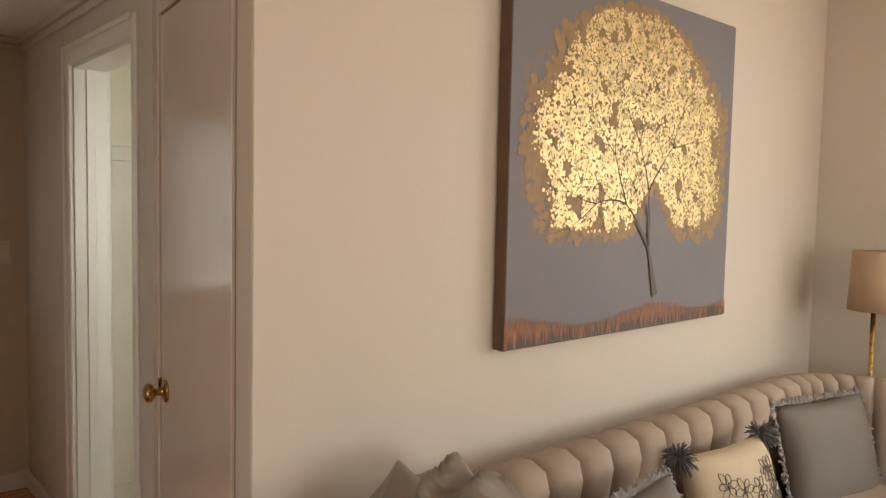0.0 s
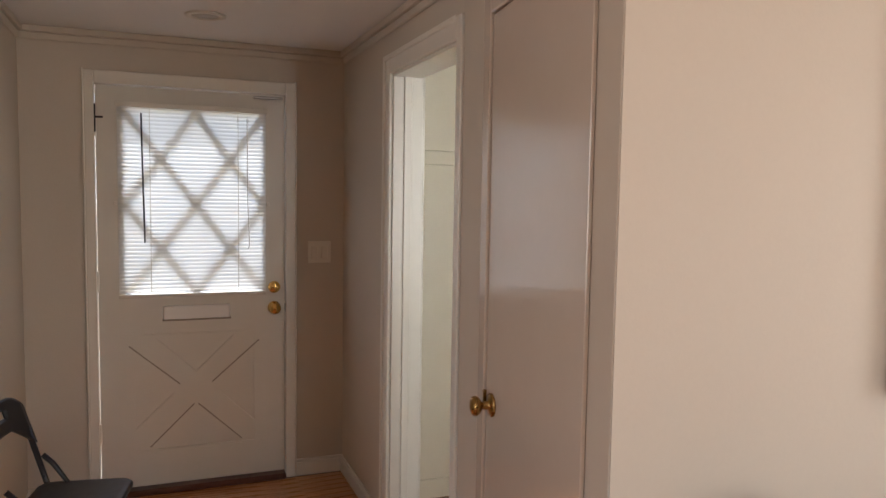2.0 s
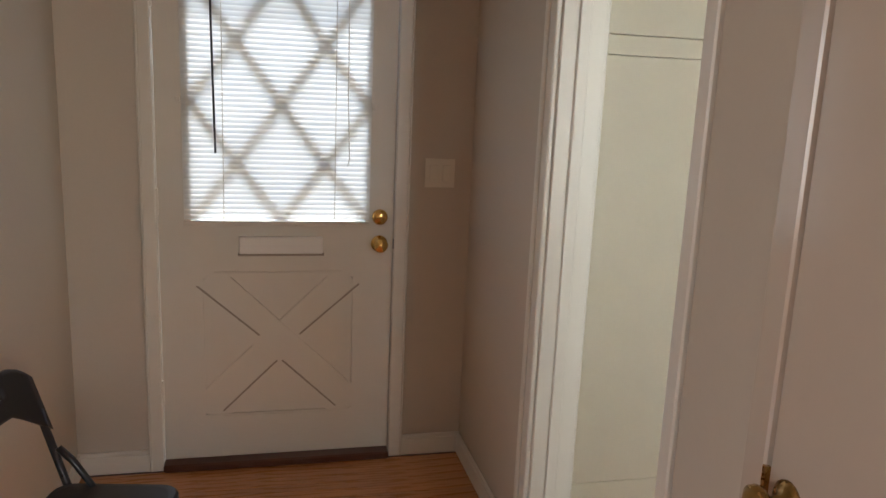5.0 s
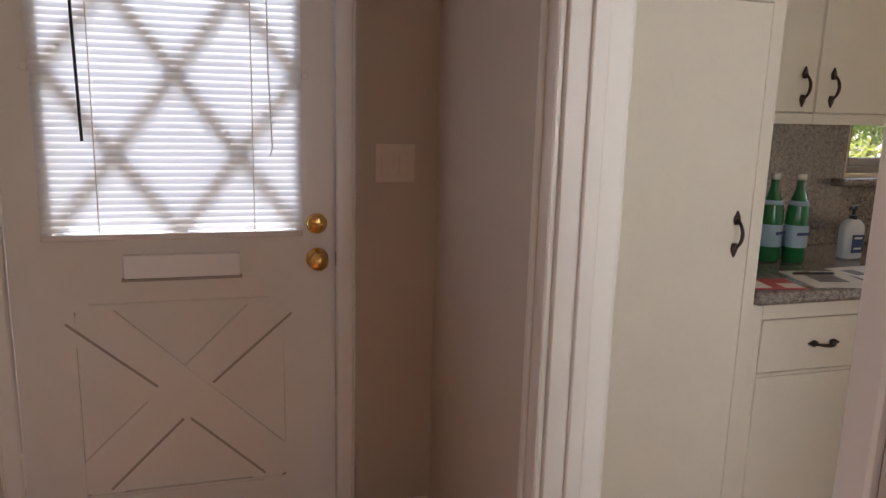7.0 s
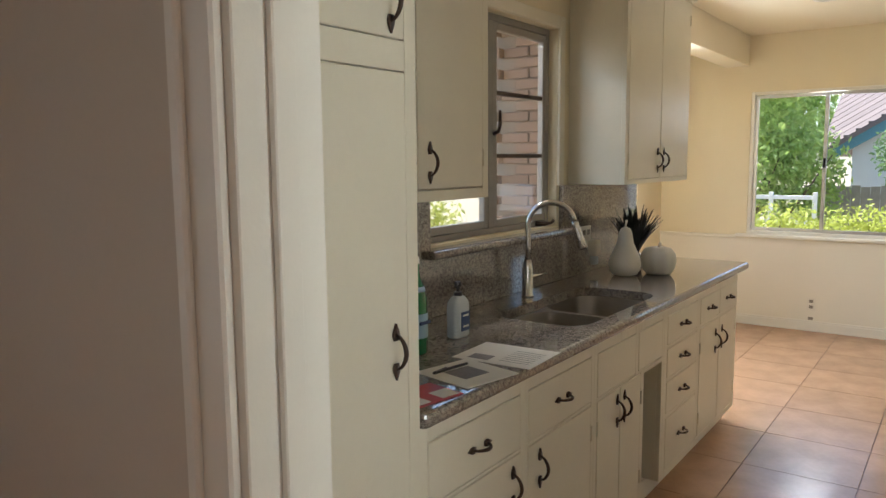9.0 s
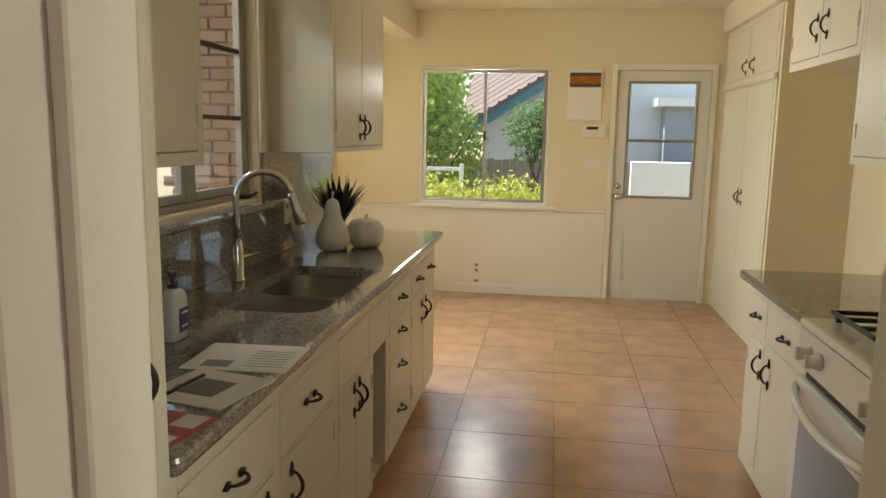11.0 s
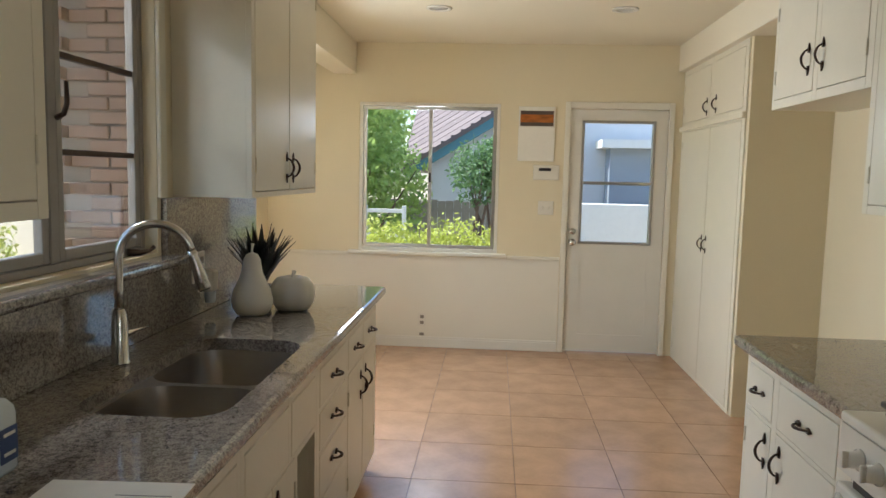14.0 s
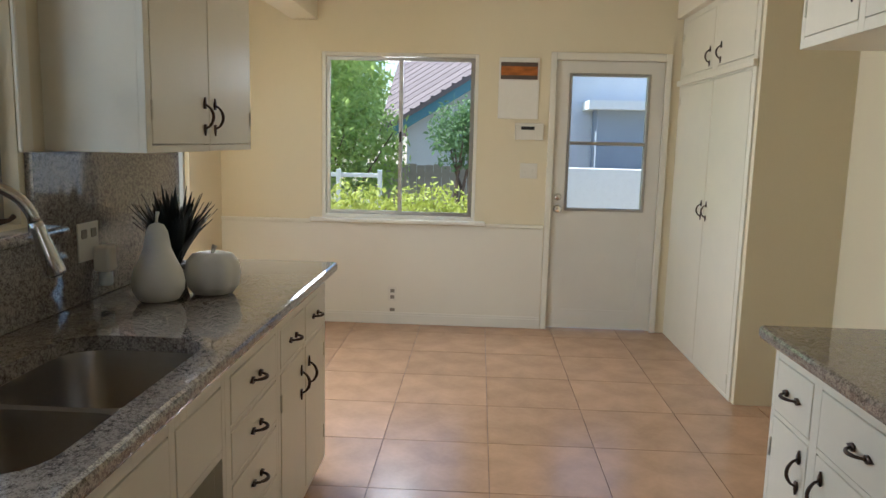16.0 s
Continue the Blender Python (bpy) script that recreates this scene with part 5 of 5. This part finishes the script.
for i in range(260):
    x = PX0 + 0.006 + rnd.random() * (PW - 0.012)
    y = PY - 0.0045 - 0.000004 * i
    vs = [(x - 0.004, y, PZ0 + 0.005), (x + 0.004, y, PZ0 + 0.005), (x + rnd.uniform(-0.006, 0.006), y, PZ0 + rnd.uniform(0.03, 0.06))]
    bm.faces.new([bm.verts.new(v) for v in vs])
tagged(wpart("dark_grass", bm, UMBER, art), kind="stuff")

# ---- sofa: channel-tufted, curved ends ----
so = thing("sofa", (3.0, 1.9, 0.0), "taupe velvet channel-tufted sofa with rolled back", "sofa")
SX = (1.78, 4.30)


def channel(bm, p0, p1, thick, z0, z1, outward):
    """An upright padded channel between plan points p0 and p1."""
    p0, p1, o = Vector((*p0, 0)), Vector((*p1, 0)), Vector((*outward, 0))
    n = 10
    rows = []
    prof = [(0.0, z0), (0.0, z0 + 0.1), (0.02, z1 - 0.16), (0.035, z1 - 0.07), (0.02, z1 - 0.02), (-0.03, z1), (-0.09, z1 - 0.01), (-0.13, z1 - 0.06), (-0.13, z0)]
    for k in range(n + 1):
        f = k / n
        bulge = thick * math.sqrt(max(0, 1 - (2 * f - 1) ** 2))
        rows.append([bm.verts.new(p0.lerp(p1, f) + o * (off + (bulge if i < 7 else 0)) + Vector((0, 0, z + (bulge * 0.35 if 2 < i < 7 else 0)))) for i, (off, z) in enumerate(prof)])
    for a, b in zip(rows, rows[1:]):
        for i in range(len(prof) - 1):
            bm.faces.new((a[i], a[i + 1], b[i + 1], b[i]))
    bm.faces.new(rows[0])
    bm.faces.new(rows[-1])


path = []
for i in range(7):
    a = radians(180 - 90 * i / 6)
    path.append((1.80 + 0.30 + 0.30 * math.cos(a), 1.86 + 0.30 * math.sin(a)))
for i in range(1, 12):
    path.append((2.10 + 1.70 * i / 12, 2.16))
for i in range(7):
    a = radians(90 - 90 * i / 6)
    path.append((3.8 + 0.30 * math.cos(a), 1.86 + 0.30 * math.sin(a)))
path = [(1.80, 1.45), (1.80, 1.66)] + path + [(4.10, 1.66), (4.10, 1.45)]
for p, q in zip(path, path[1:]):
    d = Vector((q[0] - p[0], q[1] - p[1])).normalized()
    bm = bmesh.new()
    channel(bm, p, q, 0.035, 0.16, 0.835, (d.y, -d.x))
    wpart("channel", bm, LINEN, so, smooth=True)
wbox("base", (1.84, 4.06, 1.32, 2.1, 0.12, 0.30), LINEN, so, 0.03, 3)
for x0, x1 in ((1.93, 2.945), (2.955, 3.97)):
    wbox("seat_cushion", (x0, x1, 1.30, 2.03, 0.302, 0.46), LINEN, so, 0.045, 4)
for x in (1.95, 3.95):
    for y in (1.4, 2.02):
        wpart("foot", lathe(bmesh.new(), [(0.014, 0), (0.024, 0.12)], 12, Matrix.Translation((x, y, 0))), BLACKM, so)


def cushion(name, label, at, w, h, t, rx, rz, mat, extra):
    c = thing(name, at, label, "cushion")
    c.rotation_euler = (radians(rx), 0, radians(rz))
    bm = bmesh.new()
    n = 14
    for s in (-1, 1):
        g = {}
        for i in range(n + 1):
            for j in range(n + 1):
                u, v = i / n * 2 - 1, j / n * 2 - 1
                k = (1 - abs(u) ** 2.6) * (1 - abs(v) ** 2.6)
                pin = 1 - 0.06 * (1 - abs(u)) * abs(v) ** 4
                pin2 = 1 - 0.06 * (1 - abs(v)) * abs(u) ** 4
                y = s * t / 2 * k ** 0.55 + 0.006 * noise.noise(Vector((u * 3, v * 3, s * 4)))
                g[i, j] = bm.verts.new((u * w / 2 * pin2, y, h / 2 + v * h / 2 * pin))
        for i in range(n):
            for j in range(n):
                bm.faces.new((g[i, j], g[i + 1, j], g[i + 1, j + 1], g[i, j + 1]))
    bmesh.ops.remove_doubles(bm, verts=bm.verts, dist=0.009)
    part("cover", bm, mat, c, smooth=True)
    extra(c, w, h, t)
    return c


def fringe(c, w, h, t):
    rnd = random.Random(11)
    for (x0, z0, x1, z1) in ((-w / 2, h, w / 2, h), (-w / 2, 0, -w / 2, h), (w / 2, 0, w / 2, h)):
        bm = bmesh.new()
        for i in range(90):
            f = i / 89
            p = Vector((x0 + (x1 - x0) * f, 0, z0 + (z1 - z0) * f))
            o = Vector((rnd.uniform(-1, 1), rnd.uniform(-1, 1), rnd.uniform(-1, 1))) * 0.014
            out = Vector((0, 0, 0.012)) if z0 == z1 else Vector((0.012 if x0 > 0 else -0.012, 0, 0))
            tube(bm, [p, p + out * 0.6 + o * 0.5, p + out + o], [0.006, 0.006, 0.003], 5)
        part("fringe", bm, FRINGE, c, "pale grey shaggy fringe")


def tassels(c, w, h, t):
    rnd = random.Random(12)
    for x in (-w / 2, w / 2):
        bm = bmesh.new()
        for i in range(110):
            d = Vector((rnd.gauss(0, 1), rnd.gauss(0, 1), rnd.gauss(0.1, 1))).normalized()
            p = Vector((x, 0, h))
            tube(bm, [p, p + d * 0.03, p + d * rnd.uniform(0.045, 0.06) - Vector((0, 0, 0.008))], 0.0022, 4)
        part("tassel", bm, TASSEL, c, "slate yarn tassel")
    for k in range(16):
        cx, cz = rnd.uniform(-0.38, 0.38) * w, rnd.uniform(0.15, 0.88) * h
        bm = bmesh.new()
        for q in range(6):
            a = q * 1.047 + rnd.uniform(-0.2, 0.2)
            L = rnd.uniform(0.035, 0.05)
            loop_pts = []
            for m_ in range(9):
                f = m_ / 8 * 2 * math.pi
                lx, lz = L * (0.5 - 0.5 * math.cos(f)), 0.011 * math.sin(f)
                x, z = cx + lx * math.cos(a) - lz * math.sin(a), cz + lx * math.sin(a) + lz * math.cos(a)
                u, v = max(-1, min(1, x / (w / 2))), max(-1, min(1, (z - h / 2) / (h / 2)))
                kk = max(0, (1 - abs(u) ** 2.6) * (1 - abs(v) ** 2.6))
                loop_pts.append((x, -(t / 2 * kk ** 0.55 + 0.003), z))
            tube(bm, loop_pts, 0.0012, 4)
        part("printed_flower", bm, UMBER, c, "outlined flower print")


cushion("scatter_cushion", "grey velvet cushion with pale shaggy fringe", (3.73, 1.92, 0.385), 0.52, 0.42, 0.16, -16, -14, GREYV, fringe)
cushion("scatter_cushion", "cream flower-print cushion with slate tassels", (2.98, 1.93, 0.47), 0.44, 0.31, 0.15, -18, -6, PATTERN, tassels)
cushion("scatter_cushion", "grey cushion with pale fringe", (2.42, 1.86, 0.46), 0.42, 0.33, 0.15, -20, 6, GREYV, fringe)
# throw draped over the sofa's end
th = thing("throw_blanket", (1.95, 1.95, 0.7), "taupe satin throw bunched over the sofa back", "throw")
bm = bmesh.new()
n = 40
g = {}
for i in range(n + 1):
    for j in range(n + 1):
        u, v = i / n, j / n
        x = 1.53 + 0.62 * u
        y = 2.27 - 0.62 * v
        r = math.hypot((u - 0.45) / 0.5, (v - 0.35) / 0.55)
        z = 0.90 - 0.36 * max(0, r - 0.25) ** 1.4 + 0.034 * (1 - abs(math.sin(7 * u + 9 * v + 3.2 * noise.noise(Vector((u * 3, v * 3, 1)))))) ** 1.6 * 1.6 + 0.03 * abs(noise.noise(Vector((u * 7 + v * 4, v * 5, 2))))
        g[i, j] = bm.verts.new((x, y, max(z, 0.47)))
for i in range(n):
    for j in range(n):
        bm.faces.new((g[i, j], g[i + 1, j], g[i + 1, j + 1], g[i, j + 1]))
wpart("cloth", bm, SATIN, th, smooth=True)

# ---- floor lamp ----
fl = thing("floor_lamp", (4.27, 2.02, 0), "slim floor lamp with a beige drum shade", "floor lamp")
LM = Matrix.Translation((4.27, 2.02, 0))
wpart("base", lathe(bmesh.new(), [(0.13, 0), (0.13, 0.015), (0.02, 0.025)], 24, LM), OLDBRASS, fl, smooth=True)
wpart("pole", lathe(bmesh.new(), [(0.010, 0.02), (0.010, 1.2)], 12, LM), OLDBRASS, fl, smooth=True)
bm = bmesh.new()
rings = [[bm.verts.new((4.27 + r * math.cos(2 * math.pi * i / 32), 2.02 + r * math.sin(2 * math.pi * i / 32), z)) for i in range(32)] for r, z in ((0.105, 1.10), (0.095, 1.36), (0.092, 1.36), (0.102, 1.10))]
for a, b in zip(rings, rings[1:] + rings[:1]):
    for i in range(32):
        bm.faces.new((a[i], a[(i + 1) % 32], b[(i + 1) % 32], b[i]))
wpart("shade", bm, SHADE, fl, smooth=True)

# ---- outdoors ----
structure("ground", (-400, 400, -400, 400, -0.30, -0.12), GROUND, "dry garden soil and lawn", "ground")
# overhangs out of view, added to keep most sun out of the windows
structure("sun_block_eave_back", (8.2, 8.95, 1.0, 6.8, 2.50, 2.62), WHITEW, "added unseen white overhang behind the kitchen that blocks sun", "eave")
structure("sun_block_eave_side", (5.15, 8.2, 6.1, 6.55, 2.50, 2.62), WHITEW, "added unseen white overhang beside the nook that blocks sun", "eave")
structure("roof_main", (-3.4, 8.95, -3.4, 5.50, 2.72, 2.86), ROOFT, "low house roof", "roof")
structure("roof_nook", (5.15, 8.95, 5.50, 6.55, 2.72, 2.86), ROOFT, "low roof over the nook", "roof")
wall_y("brick_backing", 5.316, 6.07, 5.205, 5.235, 2.5, MORTAR, "grey mortar bed of the brick wall", z0=-0.12)


def leaf_cloud(name, label, boxes, mat, count, size, seed, category, trunk=None):
    rnd = random.Random(seed)
    t = thing(name, (boxes[0][0], boxes[0][1], -0.12), label, category)
    vs, fs = [], []
    per = count // len(boxes)
    for cx, cy, cz, rx, ry, rz in boxes:
        for i in range(per):
            while True:
                d = Vector((rnd.uniform(-1, 1), rnd.uniform(-1, 1), rnd.uniform(-1, 1)))
                if d.length < 1:
                    break
            d = d * (0.55 + 0.45 * rnd.random() / max(d.length, 0.3)) if d.length > 0.3 else d
            p = Vector((cx + d.x * rx, cy + d.y * ry, max(cz + d.z * rz, -0.1)))
            nrm = Vector((rnd.gauss(0, 1), rnd.gauss(0, 1), rnd.gauss(0.4, 1))).normalized()
            a = nrm.orthogonal().normalized()
            a = Matrix.Rotation(rnd.uniform(0, 6.28), 3, nrm) @ a
            b = nrm.cross(a)
            s = size * rnd.uniform(0.6, 1.3)
            k = len(vs)
            vs += [p - a * s, p + b * s * 0.42 + nrm * s * 0.12, p + a * s, p - b * s * 0.42 + nrm * s * 0.12]
            fs += [(k, k + 1, k + 2), (k, k + 2, k + 3)]
    me = bpy.data.meshes.new("leaves")
    me.from_pydata([v - Vector((boxes[0][0], boxes[0][1], -0.12)) for v in vs], [], fs)
    me.materials.append(mat)
    o = new("leaves", me)
    o.parent = t
    tagged(o, kind="stuff")
    bm = bmesh.new()
    for cx, cy, cz, rx, ry, rz in boxes:
        for i in range(4):
            e = Vector((cx + rnd.uniform(-0.6, 0.6) * rx, cy + rnd.uniform(-0.6, 0.6) * ry, cz + rnd.uniform(0, 0.6) * rz))
            b0 = Vector((boxes[0][0] + rnd.uniform(-0.2, 0.2), boxes[0][1] + rnd.uniform(-0.3, 0.3), -0.12)) if trunk else Vector((cx + rnd.uniform(-0.3, 0.3) * rx, cy + rnd.uniform(-0.3, 0.3) * ry, -0.12))
            mid = b0.lerp(e, 0.5) + Vector((rnd.uniform(-0.1, 0.1), rnd.uniform(-0.1, 0.1), 0.1))
            tube(bm, [b0, mid, e], [0.035 if trunk else 0.018, 0.022 if trunk else 0.012, 0.006], 6)
    wpart("branches", bm, BARK, t)
    return t


for i, y in enumerate((3.7, 4.5, 5.3, 6.2, 7.1)):
    leaf_cloud("shrub", "sunlit yellow-green garden shrub below the back window", [(10.4 + 0.3 * (i % 2), y, 0.42, 0.6, 0.75, 0.62)], LEAF1, 3400, 0.038, 20 + i, "shrub")
leaf_cloud("tree", "bushy fresh green tree behind the shrubs", [(14.0, 6.6, 1.5, 1.1, 1.0, 1.3), (14.2, 5.8, 1.2, 0.8, 0.8, 1.2), (14.4, 7.6, 1.9, 1.1, 1.0, 1.2), (14.2, 6.5, 2.7, 1.0, 0.9, 0.8)], LEAF2, 9500, 0.065, 40, "tree", True)
leaf_cloud("tree", "small dark green tree before the neighbour's wall", [(14.4, 4.25, 1.55, 0.6, 0.65, 0.65), (14.4, 3.9, 1.75, 0.5, 0.5, 0.5)], LEAF3, 3200, 0.055, 41, "tree", True)
leaf_cloud("tree", "tall hazy green tree in the distance", [(26, 12, 4.0, 3, 3.5, 3), (27, 9, 3.2, 2.5, 2.5, 2.6)], LEAF2, 9000, 0.16, 42, "tree", True)
for i, x in enumerate((4.6, 6.0, 7.4, 8.8)):
    leaf_cloud("shrub", "bright yellow-green shrub outside the sink window", [(x, 9.2 + 0.3 * (i % 2), 0.5, 0.8, 0.7, 0.75)], LEAF1, 2600, 0.045, 60 + i, "shrub")
for i, x in enumerate((5.0, 8.0, 11.0)):
    leaf_cloud("tree", "green garden tree outside the sink window", [(x, 13.0, 2.4, 1.9, 1.2, 2.3)], LEAF2, 6500, 0.085, 70 + i, "tree", True)
fe = thing("fence", (13.0, 6.4, -0.12), "low white painted garden rail fence", "fence")
for y in (5.4, 6.0, 6.6, 7.2, 7.8):
    wbox("post", (12.97, 13.03, y - 0.03, y + 0.03, -0.12, 1.0), WHITEW, fe, 0.004)
for z in (0.55, 0.92):
    wbox("rail", (12.985, 13.015, 5.4, 7.8, z - 0.03, z + 0.03), WHITEW, fe, 0.003)
fe = thing("fence", (15.2, 3.2, -0.12), "weathered grey board fence", "fence")
for i in range(34):
    y = 1.0 + 0.145 * i
    wbox("board", (15.2, 15.22, y, y + 0.138, -0.12, 1.02 + 0.015 * math.sin(i * 2.3)), GREYW, fe)
for z in (0.2, 0.85):
    wbox("rail", (15.22, 15.26, 1.0, 5.93, z - 0.04, z + 0.04), GREYW, fe)
ho = thing("neighbour_house", (18, 1.0, -0.12), "pale stucco house with teal fascia and tiled roof", "house")
bm = extrude_poly(bmesh.new(), [(16.4, 5.35, -0.12), (16.4, 5.35, 1.75), (16.4, 3.4, 2.95), (16.4, 0.8, 2.95), (16.4, 0.8, -0.12)], 6, (1, 0, 0))
wpart("wall", bm, STUCCO, ho)
wpart("fascia", extrude_poly(bmesh.new(), [(16.1, 5.75, 1.62), (16.1, 3.3, 3.14), (16.1, 3.3, 2.9), (16.1, 5.75, 1.40)], 0.06, (1, 0, 0)), TEAL, ho, "teal painted fascia board")
ro = wpart("roof", extrude_poly(bmesh.new(), [(16.08, 5.85, 1.60), (16.08, 3.2, 3.24), (16.08, 3.2, 3.16), (16.08, 5.85, 1.52)], 6.5, (1, 0, 0)), ROOFT, ho)
for i in range(14):
    f = i / 14
    y, z = 5.85 - 2.65 * f, 1.63 + 1.64 * f
    wbox("roof_tile_course", (16.08, 22.5, y - 0.16, y, z, z + 0.035), ROOFT, ro)
for i in range(12):
    u = i * 0.26
    wpart("roof_tile_course", extrude_poly(bmesh.new(), [(16.12 + u, 5.85, 1.62 + 0.50 * u), (16.12 + u, 3.2, 3.26 + 0.50 * u), (16.12 + u, -1.5, 3.26 + 0.50 * u), (16.12 + u, -1.5, 3.20 + 0.50 * u), (16.12 + u, 3.2, 3.20 + 0.50 * u), (16.12 + u, 5.85, 1.56 + 0.50 * u)], 0.28, (1, 0, 0.46)), ROOFT, ro)
wbox("side_wing", (15.8, 20, -4.0, 1.9, -0.12, 2.05), BLUEGREY, ho)
wbox("wing_fascia", (15.5, 20, -4.0, 2.1, 2.05, 2.2), WHITEW, ho)
wbox("yard_wall", (14.6, 14.8, -4.0, 2.6, -0.12, 1.05), WHITEW, ho, 0.01)
po = thing("porch_post", (3.55, 6.6, -0.12), "blue painted porch post outside the window", "post")
wbox("shaft", (3.85, 3.93, 6.95, 7.03, -0.12, 2.5), material("blue_post_paint", (0.22, 0.34, 0.5), 0.5), po, 0.006)

# ---- floors ----
floor_k = structure("floor_kitchen", (1.63, 8.2, 1.9, 6.1, -0.08, -0.004), GROUT, "terracotta tile floor with brown grout", "floor")
floor_h = structure("floor_hall", (-0.08, 1.70, 2.3, 5.2, -0.08, -0.012), WALNUT, "varnished orange oak strip floor", "floor")
structure("floor_living", (-3.1, 6.3, -3.0, 2.299, -0.08, 0.0), OAK, "varnished oak living room floor", "floor")
structure("floor_living_west", (-3.1, -0.081, 2.3, 3.2, -0.08, 0.0), OAK, "varnished oak living room floor", "floor")

# bricks of the nook side wall
rnd = random.Random(4)
bk = bpy.data.objects["brick_backing"]
bm = box(bmesh.new(), -0.016, 0.004, -0.098, 0.098, -0.029, 0.029, 0.004)
brick_mesh = mesh_of(bm, "brick", BRICK)
for r in range(24):
    for c in range(4):
        y = 5.415 + 0.206 * c + (0.103 if r % 2 else 0)
        if y > 6.03:
            continue
        o = new("brick", brick_mesh)
        o.parent = bk
        o.location = (5.203 + rnd.uniform(-0.004, 0.002), y, 0.92 + 0.066 * r)
for r in range(24):
    o = new("brick", brick_mesh)
    o.parent = bk
    o.location = (5.222, 6.03 + rnd.uniform(-0.012, 0.012), 0.92 + 0.066 * r)
    o.rotation_euler = (0, 0, radians(90)) if r % 2 else (0, 0, 0)

# tiles
P = 0.507
tm = box(bmesh.new(), -P / 2 + 0.002, P / 2 - 0.002, -P / 2 + 0.002, P / 2 - 0.002, -0.006, 0.0)
tile_mesh = mesh_of(tm, "tile", TILE)
nx0, ny0 = 4.80 - 6 * P, 3.893 - 4 * P
for i in range(13):
    for j in range(9):
        cx, cy = nx0 + (i + 0.5) * P, ny0 + (j + 0.5) * P
        if cx - P / 2 > 8.08 or cy - P / 2 > 5.98 or cx - P / 2 < 1.70 and cx + P / 2 < 1.72:
            continue
        o = new("tile", tile_mesh)
        o.parent = floor_k
        o.location = (cx, cy, 0.0)
        o.rotation_euler = (0, 0, rnd.choice((0, math.pi / 2, math.pi, -math.pi / 2)))
# oak strips
pm = box(bmesh.new(), -0.78, 0.78, -0.0287, 0.0287, -0.012, 0.0, 0.0012)
plank_mesh = mesh_of(pm, "plank", OAK)
for i in range(48):
    y = 2.33 + 0.0582 * i
    if y > 5.09:
        break
    o = new("plank", plank_mesh)
    o.parent = floor_h
    o.location = (0.852, y, 0)
